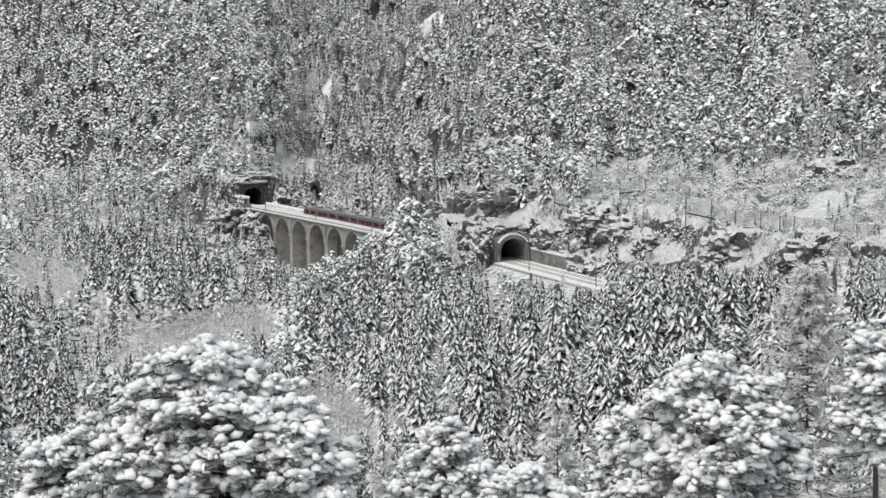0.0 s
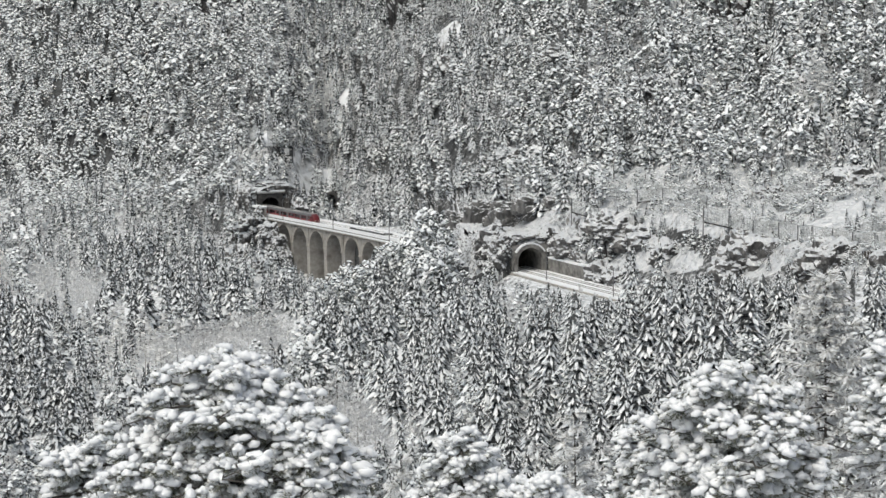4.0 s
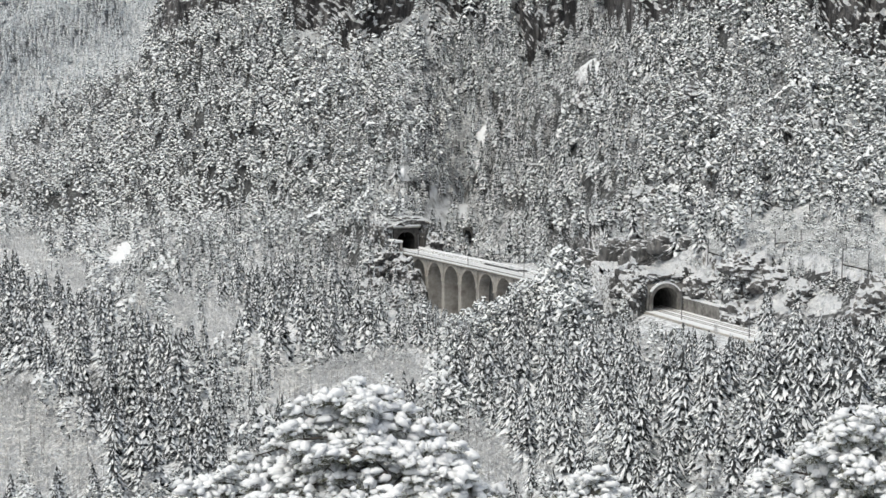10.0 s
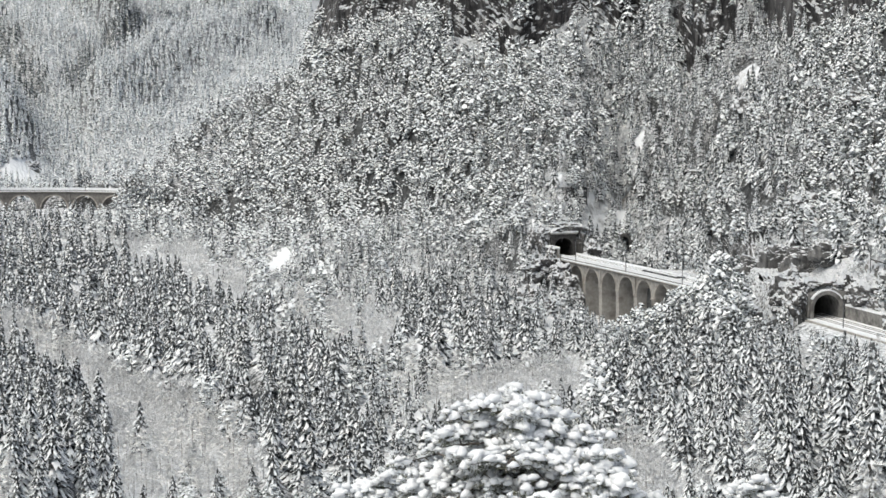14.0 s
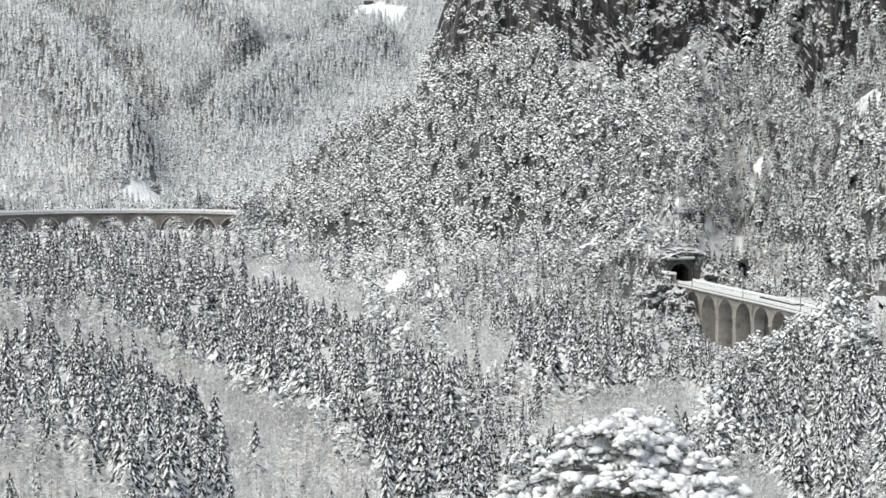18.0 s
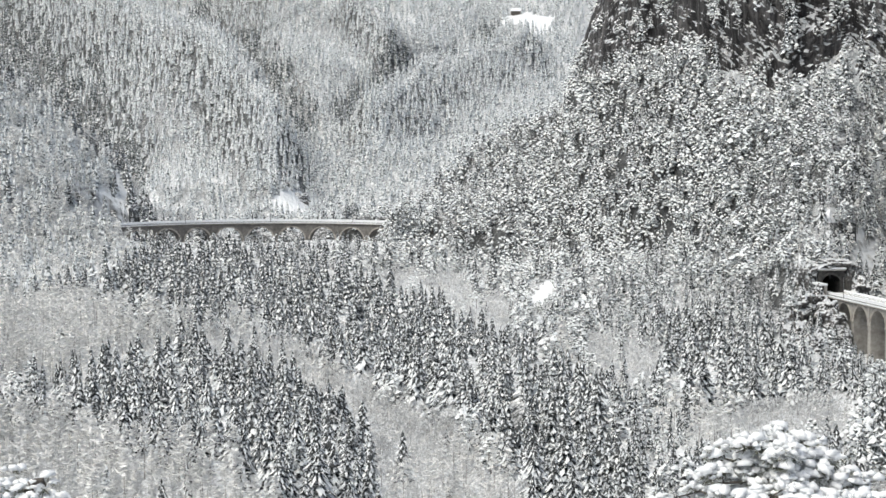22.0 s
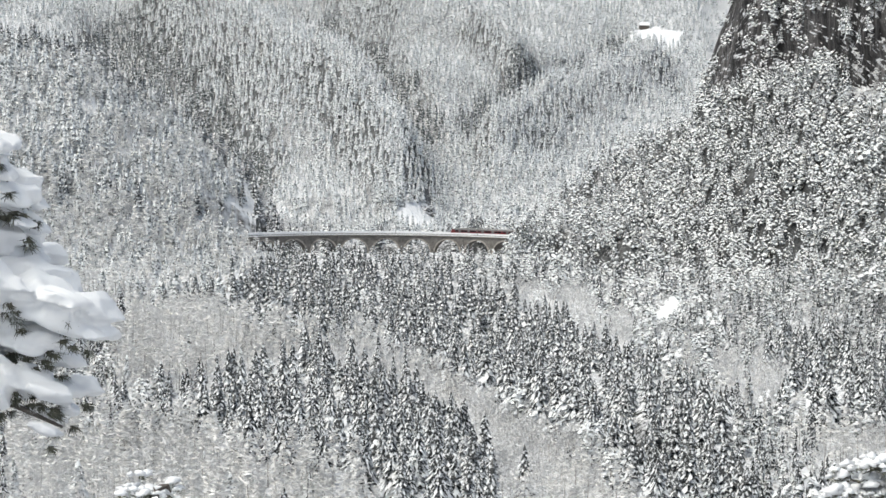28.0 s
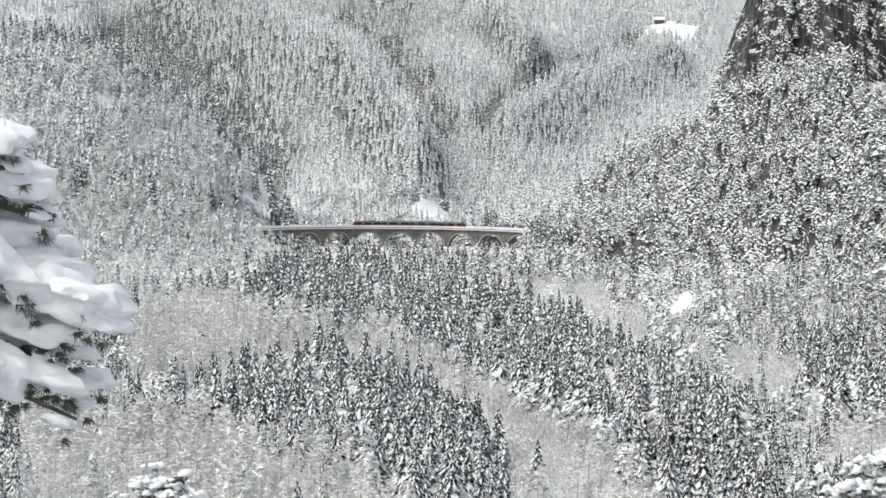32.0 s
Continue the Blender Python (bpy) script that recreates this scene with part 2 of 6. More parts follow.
def rail_path():
    """The whole track as a fine polyline of (x, y, z)."""
    pts = [(*p, RAIL_RIGHT) for p in LINE_RIGHT]
    a, b = Vector((111, 742)), ARC_A
    ta, tb = (Vector((111, 742)) - Vector((138, 641))).normalized(), -Vector((-math.sin(ARC_0), math.cos(ARC_0)))
    tb = tb if tb.x < 0 else -tb
    p1, p2 = a + ta * 190, b - tb * 150
    for i in range(1, 60):
        t = i / 60
        q = a * (1 - t) ** 3 + p1 * 3 * t * (1 - t) ** 2 + p2 * 3 * t * t * (1 - t) + b * t ** 3
        s = t * t * (3 - 2 * t)
        pts.append((q.x, q.y, RAIL_RIGHT + (RAIL_LEFT - RAIL_RIGHT) * s))
    for i in range(0, 61):
        w = ARC_0 + (ARC_1 - ARC_0) * i / 40
        pts.append((ARC_O.x + ARC_R * math.cos(w), ARC_O.y + ARC_R * math.sin(w), RAIL_LEFT))
    p = np.array(pts)
    # round the corners of the open line
    for _ in range(2):
        q = [p[0]]
        for u, v in zip(p[:8], p[1:9]):
            q += [u * 0.75 + v * 0.25, u * 0.25 + v * 0.75]
        p = np.vstack([np.array(q), p[9:]])
    return p


TRACK = rail_path()
TRACK_S = np.concatenate([[0], np.cumsum(np.linalg.norm(np.diff(TRACK, axis=0), axis=1))])


def on_track(s):
    return np.array([np.interp(s, TRACK_S, TRACK[:, k]) for k in range(3)])


def track_s(x, y):
    fine = np.linspace(0, TRACK_S[-1], 4000)
    xs, ys = np.interp(fine, TRACK_S, TRACK[:, 0]), np.interp(fine, TRACK_S, TRACK[:, 1])
    return fine[np.argmin((xs - x) ** 2 + (ys - y) ** 2)]


def off_track(x, y, s0, s1, step=2.0):
    """Distance in plan to the track between two stations, and the station of the nearest point."""
    s = np.arange(s0, s1, step)
    xs, ys = np.interp(s, TRACK_S, TRACK[:, 0]), np.interp(s, TRACK_S, TRACK[:, 1])
    best, where = np.full(np.shape(x), 1e9), np.zeros(np.shape(x))
    for a, b, c in zip(xs, ys, s):
        d = np.hypot(x - a, y - b)
        where = np.where(d < best, c, where)
        best = np.minimum(d, best)
    return best, where


S_GALLERY, S_SPUR_END = track_s(155.7, 536), track_s(149.5, 585)
S_VIA0, S_PORTAL = track_s(144, 612), track_s(111, 742) + 7.0
S_LEFT0, S_LEFT1 = track_s(*ARC_A), track_s(*ARC_C)

# ---- the lie of the land: distance of each level of the far side, by bearing ----
BEAR = [-30, -20, -15, -10, -6, -2, 2, 6, 8.2, 10, 12, 14, 18, 22, 30]
REACH = {
    -12.5: [430, 430, 440, 450, 470, 480, 480, 470, 455, 440, 420, 400, 350, 330, 310],
    -9.0: [620, 620, 640, 660, 680, 680, 660, 630, 600, 570, 530, 490, 430, 410, 380],
    -7.0: [760, 770, 790, 820, 850, 850, 800, 730, 700, 690, 640, 585, 505, 470, 430],
    -5.0: [900, 920, 950, 1000, 1030, 990, 890, 800, 757, 800, 745, 650, 548, 520, 480],
    -4.0: [1000, 1010, 1050, 1100, 1100, 1060, 950, 840, 775, 835, 785, 690, 590, 545, 510]}
# two low ridges that cross the near side of the valley: bearing and distance of their crests
RIDGE_1 = ([-24, -18, -14, -10, -7, -4, -2.2, -0.8, 0.5], [800, 800, 790, 770, 730, 650, 570, 500, 480])
RIDGE_2 = ([-24, -18, -13.7, -10.8, -8.4, -6], [610, 600, 560, 520, 490, 470])
CREST_B = [-30, -18, -15.5, -13.2, -12.3, -10, -7, -5, -4, -2.6, -1.2, 0.2, 0.9, 2, 3.7, 5.4, 6.8, 8.8, 11, 12.5, 14, 18, 20.5, 21.5, 23, 24, 30]
CREST_EL = [3.5, 2.5, 0.8, -1.2, -2.9, -3.3, -3.2, -2.9, -2.3, -0.8, -0.1, 0.45, 1.7, 1.9, 2.2, 1.4, 0.6, 2.1, 1.2, 0.4, 1.2, 1.5, 1.2, 0.2, 0.3, 1.5, 2.0]
CREST_R = [1230, 1240, 1250, 1260, 1220, 1190, 1185, 1190, 1200, 1185, 1170, 1130, 1085, 1045, 990, 945, 925, 925, 900, 865, 830, 705, 665, 650, 640, 632, 600]
# top of the rock face above that crest, east of the spur's edge
TOP_B, TOP_EL = [0.2, 0.3, 0.63, 1.31, 2.0, 30], [0.5, 0.85, 1.9, 3.7, 5.6, 6.2]
FAR_EL = [-2.7, 0.0, 2.6, 4.2]
FAR_R = [1380, 1780, 2250, 2600]


def profile(az):
    """Distances and heights of the land's knots along bearings az (degrees)."""
    R, Z = [np.zeros_like(az)], [np.full_like(az, -1.8)]
    toe = np.interp(az, BEAR, REACH[-12.5])
    zt = toe * math.tan(radians(-12.5))
    R += [toe * 0.12, toe * 0.55, toe * 0.8]
    Z += [zt * 0.30, zt * 1.06, zt * 1.08]
    for el, row in REACH.items():
        r = np.interp(az, BEAR, row)
        R.append(r)
        Z.append(r * math.tan(radians(el)))
    rc, ec = np.interp(az, CREST_B, CREST_R), np.interp(az, CREST_B, CREST_EL)
    zc = rc * np.tan(np.radians(ec))
    R.append(rc)
    Z.append(zc)
    rt = rc + np.where(az > 0.25, 17, 70)
    R.append(rt)
    Z.append(np.where(az > 0.25, rt * np.tan(np.radians(np.interp(az, TOP_B, TOP_EL))), zc - 18))
    for el, r in zip(FAR_EL, FAR_R):
        R.append(np.full_like(az, r))
        Z.append(np.full_like(az, r * math.tan(radians(el))))
    R += [np.full_like(az, 3300.0), np.full_like(az, 4700.0)]
    Z += [np.full_like(az, 160.0), np.full_like(az, 120.0)]
    return np.array(R), np.array(Z)


def ground(x, y, works=True):
    """Height of the land at plan points (arrays), with or without the earthworks of the railway."""
    x, y = np.atleast_1d(np.asarray(x, float)), np.atleast_1d(np.asarray(y, float))
    r, az = np.hypot(x, y), np.degrees(np.arctan2(x, y))
    R, Z = profile(np.clip(az, -30, 30))
    z = np.full_like(r, Z[-1].max())
    for k in range(len(R) - 1):
        m = (r >= R[k]) & (r < R[k + 1])
        t = (r - R[k]) / (R[k + 1] - R[k])
        z = np.where(m, Z[k] + (Z[k + 1] - Z[k]) * t, z)
    # the camera's own hillside climbs behind it
    back = np.clip((np.abs(az) - 34) / 50, 0, 1)
    back = back * back * (3 - 2 * back)
    z = z * (1 - back) + back * (-1.8 + np.minimum(r * 0.42, 420 + 0.02 * r))
    rough = np.clip((r - 30) / 250, 0, 1)
    r1, r2 = np.interp(az, *RIDGE_1), np.interp(az, *RIDGE_2)
    z = z + np.clip((0.3 - az) / 1.5, 0, 1) * (12 * np.exp(-((r - r1) / 48) ** 2) - 16 * np.exp(-((r - r1 - 100) / 55) ** 2))
    z = z + np.clip((-6.3 - az) / 1.5, 0, 1) * (9 * np.exp(-((r - r2) / 42) ** 2) - 13 * np.exp(-((r - r2 - 75) / 40) ** 2))
    far = np.clip((r - 1280) / 150, 0, 1)
    z = z + rough * (waves(x, y, 130, 3, 3) * 7 + waves(x, y, 34, 9, 4) * 4.5) + far * (np.abs(waves(x, y, 260, 71, 3)) * 34 - 8)
    beyond = (r > 1280) & (np.abs(az) < 24)
    if beyond.any():
        nominal = np.interp(r[beyond], FAR_R, FAR_EL)
        z[beyond] = z[beyond] + far[beyond] * sum(h * np.exp(-(from_line(az[beyond], nominal, line) / wide) ** 2) for line, h, wide in FOLDS)
    # cuttings, shelves and the ravines below the viaducts
    near = (np.abs(az) < 26) & (r > 330) & (r < 1300)
    if works and near.any():
        xn, yn = x[near], y[near]
        zn = z[near]
        d, s = off_track(xn, yn, 0, S_PORTAL + 60, 1.5)
        bed = (RAIL_RIGHT - 0.9)
        shelf = (s < S_GALLERY + 0.4) | ((s > S_SPUR_END - 0.4) & (s < S_VIA0 + 6)) | ((s > S_PORTAL - 9) & (s < S_PORTAL + 0.6))
        bridge = (s > S_VIA0 + 8) & (s < S_PORTAL - 8)
        cover = ((s > S_GALLERY + 1.2) & (s < S_SPUR_END - 1.2)) | (s > S_PORTAL + 1.4)
        wide = np.where(s > S_PORTAL - 12, 2.0, np.where(s < S_GALLERY - 28, 18.0, 6.0))
        w = np.where(shelf, np.clip(1 - (d - 6) / wide, 0, 1), 0)
        zn = zn * (1 - w) + bed * w
        w = np.where(bridge, np.clip(1 - (d - 12) / 16, 0, 1), 0)
        zn = zn * (1 - w) + np.minimum(zn, RAIL_RIGHT - 25 + 0.10 * np.abs(s - (S_VIA0 + S_PORTAL) / 2)) * w
        w = np.where(cover, np.clip(1 - (d - 5) / np.where(s > S_PORTAL, 15, 8), 0, 1) * np.clip((S_PORTAL + 58 - s) / 20, 0, 1), 0)
        lid = RAIL_RIGHT + np.where(s > S_PORTAL, 8.8 + np.clip(s - S_PORTAL, 0, 14) * 0.3, 9.4 + 1.5 * np.sin(s * 0.35))
        zn = zn * (1 - w) + np.maximum(zn, lid) * w
        # rock face on the hill side of the line, over the spur as far as the viaduct
        d, s = off_track(xn, yn, S_GALLERY - 12, S_VIA0 + 30, 1.5)
        ahead = np.stack([np.interp(s + 1, TRACK_S, TRACK[:, k]) - np.interp(s - 1, TRACK_S, TRACK[:, k]) for k in (0, 1)])
        east = (xn - np.interp(s, TRACK_S, TRACK[:, 0])) * ahead[1] - (yn - np.interp(s, TRACK_S, TRACK[:, 1])) * ahead[0] > 0
        inner = np.where((s > S_GALLERY) & (s < S_SPUR_END - 4), 13.0, 7.5)
        ends = np.clip((s - S_GALLERY + 12) / 8, 0, 1) * np.clip((S_VIA0 + 30 - s) / 14, 0, 1)
        brow = RAIL_RIGHT + (15 + 3 * np.sin(s * 0.19) + 1.6 * np.sin(s * 0.53)) * ends
        w = np.where(east & (ends > 0), np.clip((d - inner) / 2.5, 0, 1) * np.clip((60 - d) / 20, 0, 1), 0)
        zn = zn * (1 - w) + np.maximum(zn, brow) * w
        d, s = off_track(xn, yn, S_LEFT0 - 120, S_LEFT1, 4.0)
        w = np.clip(1 - (d - 6) / 16, 0, 1) * np.clip((S_LEFT0 - 5 - s) / 2, 0, 1)
        zn = zn * (1 - w) + np.maximum(zn, RAIL_LEFT + 7.0 + 1.5 * np.sin(s * 0.2)) * w
        d, s = off_track(xn, yn, S_LEFT0 + 4, S_LEFT1 - 4, 3.0)
        w = np.clip(1 - (d - 12) / 20, 0, 1)
        mid = np.abs(s - (S_LEFT0 + S_LEFT1) / 2) / ((S_LEFT1 - S_LEFT0) / 2)
        zn = zn * (1 - w) + np.minimum(zn, RAIL_LEFT - 28 + 9 * mid ** 2) * w
        z[near] = zn
    return z


def elevation(x, y, z):
    return np.degrees(np.arctan2(z, np.hypot(x, y)))


def patch(az, el, b, e, rb, re, tilt=0.0):
    """1 inside an oval of bearings and elevations, with a ragged edge; tilt is the fall in degrees of elevation per degree of bearing."""
    return ((az - b) / rb) ** 2 + ((el - e + (az - b) * tilt) / re) ** 2


# rock faces: bearing, elevation, half width, half height, fall
CLIFFS = [(3.4, 4.2, 2.8, 2.7, 0.0), (8.6, 3.4, 3.2, 2.3, 0.0), (12.5, 2.0, 1.2, 1.7, 0.0), (6.2, 2.6, 1.9, 2.2, 0.0), (21.9, 1.6, 1.5, 1.5, 0.0), (1.3, 2.6, 0.7, 1.3, -1.2), (15.2, -5.25, 1.9, 0.6, 0.0), (14.8, -6.2, 0.95, 0.75, 0.0), (22.9, -6.6, 1.0, 0.5, 0.0), (25.3, -6.7, 0.8, 0.45, 0.0), (27.4, -6.9, 0.9, 0.5, 0.0), (7.6, -6.6, 0.9, 0.9, 0.0), (19.6, -6.4, 1.7, 0.5, 0.15), (16.0, 2.6, 3.0, 1.0, 0.0), (26.0, 3.2, 3.0, 1.2, 0.0)]

# open stony slopes under thin snow
SCREES = [(21.5, -4.7, 4.0, 1.0, 0.1), (25.2, -5.3, 4.2, 1.4, 0.05), (16.8, -5.6, 1.7, 1.0, 0.0), (8.0, -6.2, 1.0, 1.3, 0.0)]


# open snow: bearing, elevation, half width, half height, fall
CLEARINGS = [(-0.4, -5.3, 0.4, 0.24, -1.0), (8.2, -2.85, 0.8, 0.16, 0.03), (8.6, -8.45, 0.35, 0.2, 0), (11.9, -10.1, 0.75, 0.5, -0.8), (11.3, -12.3, 0.7, 0.3, -0.4),
             (20.5, -4.75, 3.3, 0.62, 0.12), (24.5, -5.4, 3.0, 0.5, 0.05), (18.0, -5.6, 1.3, 0.4, 0.1), (-8.05, -2.5, 0.6, 0.4, 0.1), (-17.8, 0.6, 0.45, 0.22, 0.2), (-13.17, -2.3, 0.17, 0.75, 0)]
CLEARINGS += [(16.8, -5.75, 1.4, 0.5, 0.0), (-0.75, 3.0, 0.75, 0.2, 0.08), (-13.0, -5.4, 0.6, 0.13, 0.15), (-10.0, -10.9, 1.3, 0.13, 0.1), (20.2, -1.25, 0.45, 0.2, -0.2), (17.1, -0.35, 0.4, 0.15, 0.1),
              (15.9, -3.6, 0.8, 0.25, -0.35), (9.5, -4.35, 0.6, 0.3, 0.2), (4.4, -8.0, 0.5, 0.25, 0), (13.8, 0.2, 0.35, 0.3, -0.5)]
# what grows where, outlined in bearings and elevations: leafless thickets, larches among them, and dark spruce stands
THICKETS = [
    [(-20.4, -7.8), (-17.05, -8.7), (-14.84, -8.6), (-13.64, -9.5), (-12.27, -9.7), (-10.9, -10.25), (-8.8, -10.9), (-8.1, -12.0), (-20.4, -12.4)],
    [(-17.5, -5.65), (-14.8, -4.85), (-12.26, -6.05), (-9.5, -6.05), (-7.4, -6.75), (-5.3, -7.95), (-3.6, -8.35), (-2.2, -9.25), (-1.15, -10.25), (-0.6, -11.6), (-4.95, -12.2), (-5.84, -9.65), (-7.4, -8.45), (-9.3, -7.25), (-10.9, -6.5), (-13.3, -7.05), (-17.05, -7.55)],
    [(-5.9, -4.15), (-4.5, -4.25), (-2.5, -4.75), (-1.4, -5.45), (-0.9, -6.65), (-2.1, -6.5), (-3.3, -5.6), (-4.9, -5.1), (-6.3, -4.75)],
    [(1.7, -6.6), (3.2, -6.6), (2.7, -8.2), (1.9, -7.7)], [(-12.95, -0.75), (-10.9, -0.7), (-9.5, -1.4), (-8.5, -2.1), (-8.65, -2.95), (-11.9, -2.95), (-12.8, -1.95)],
    [(0.6, -6.1), (2.6, -6.7), (2.7, -7.55), (1.35, -7.7)], [(4.2, -8.8), (6.9, -8.05), (8.85, -8.15), (9.15, -9.45), (7.05, -9.9), (4.3, -9.65)],
    [(9.5, -10.5), (10.9, -10.7), (12.8, -11.2), (12.95, -12.1), (10.5, -12.2), (9.5, -11.5)], [(14.9, -7.55), (16.3, -7.75), (16.1, -8.7), (15.1, -8.7)]]
LARCHES = [
    [(9.5, -0.4), (10.85, -0.4), (10.5, -2.25), (9.95, -4.1), (8.9, -3.95), (9.1, -2.25)], [(24.3, 0.7), (25.3, 0.7), (25.15, -2.35), (24.15, -2.35)], [(7.4, -3.1), (10.5, -3.1), (10.6, -3.95), (7.2, -3.9)],
    [(-0.4, -6.65), (1.2, -7.0), (2.2, -8.2), (4.8, -8.5), (6.0, -9.3), (3.8, -10.0), (2.0, -9.0), (0.8, -8.2)],
    [(-19.3, -1.6), (-17.0, -1.95), (-14.0, -2.6), (-12.3, -3.65), (-13.3, -4.7), (-14.8, -4.7), (-17.5, -5.35), (-22, -5.4), (-22, -1.6)],
    [(-22, 2.9), (-18.15, 2.3), (-16.15, 1.3), (-14.8, 0.2), (-13.5, -0.9), (-13.3, -2.95), (-14.0, -2.6), (-17.0, -1.8), (-22, -1.3)]]
SPRUCES = [
    [(-14.0, -7.2), (-12.95, -6.4), (-10.9, -6.25), (-9.15, -7.25), (-7.4, -8.4), (-5.7, -9.2), (-5.3, -12.2), (-8.1, -12.2), (-9.5, -10.7), (-10.9, -10.1), (-12.3, -9.65), (-13.65, -9.45), (-14.85, -8.25)],
    [(-13.8, -4.3), (-11.75, -3.85), (-9.7, -3.85), (-8.0, -4.4), (-5.9, -4.9), (-3.85, -5.3), (-2.65, -6.65), (-0.4, -7.0), (1.2, -8.35), (2.05, -9.7), (3.0, -12.2), (-0.55, -12.4), (-1.4, -10.1), (-2.5, -8.7), (-4.55, -8.2), (-6.6, -7.5), (-8.35, -6.3), (-9.7, -5.9), (-11.8, -5.9), (-13.5, -4.85)],
    [(-19.6, -9.5), (-18.4, -9.2), (-17.2, -9.7), (-17.2, -12), (-19.7, -12)], [(2.6, -5.8), (6.5, -6.2), (7.2, -7.9), (4.2, -8.6), (2.9, -7.6)],
    [(9.6, -7.2), (13.0, -7.0), (19.5, -7.5), (28, -7.2), (28, -12.5), (13.0, -12.5), (9.6, -9.8)]]
# folds of the far slope: line in bearings and elevations, height, breadth in degrees
FOLDS = [([(-15.3, 3.5), (-13.1, 2.0), (-10.9, 0.5), (-9.5, -0.55), (-8.65, -1.6)], 60, 0.8), ([(-17.3, 2.8), (-15.5, 1.5), (-14.0, 0.3), (-13.1, -1.1)], -45, 0.8),
         ([(-10.2, 4.2), (-8.5, 3.25), (-6.45, 2.9), (-5.05, 1.7)], 45, 0.5), ([(-7.9, 0.0), (-8.5, 0.85), (-9.5, 1.85), (-10.9, 2.9)], -30, 0.7),
         ([(-1.0, 1.6), (-2.6, 0.9), (-4.2, 0.2), (-5.6, -0.6)], 40, 0.6), ([(-2.0, 2.6), (-4.0, 1.5), (-6.2, 0.4)], -30, 0.7), ([(-14.0, 4.2), (-11.5, 2.9), (-9.8, 2.2)], -30, 0.6)]


def inside(az, el, outlines):
    hit = np.zeros(np.shape(az), bool)
    for o in outlines:
        odd = np.zeros(np.shape(az), bool)
        for (x0, y0), (x1, y1) in zip(o, o[1:] + o[:1]):
            if y0 != y1:
                odd ^= ((y0 > el) != (y1 > el)) & (az < x0 + (x1 - x0) * (el - y0) / (y1 - y0))
        hit |= odd
    return hit


def from_line(az, el, line):
    best = np.full(np.shape(az), 99.0)
    for (x0, y0), (x1, y1) in zip(line, line[1:]):
        t = np.clip(((az - x0) * (x1 - x0) + (el - y0) * (y1 - y0)) / ((x1 - x0) ** 2 + (y1 - y0) ** 2), 0, 1)
        best = np.minimum(best, np.hypot(az - x0 - t * (x1 - x0), el - y0 - t * (y1 - y0)))
    return best


def land(b, el, r0=60.0, r1=3000.0):
    """The first point of the ground along a bearing at an elevation, seen from the viewpoint."""
    r = np.arange(r0, r1, 2.0)
    x, y = r * math.sin(radians(b)), r * math.cos(radians(b))
    hit = np.where(ground(x, y) > r * math.tan(radians(el)))[0]
    k = hit[0] if len(hit) else len(r) - 1
    return Vector((x[k], y[k], float(ground(x[k], y[k])[0])))


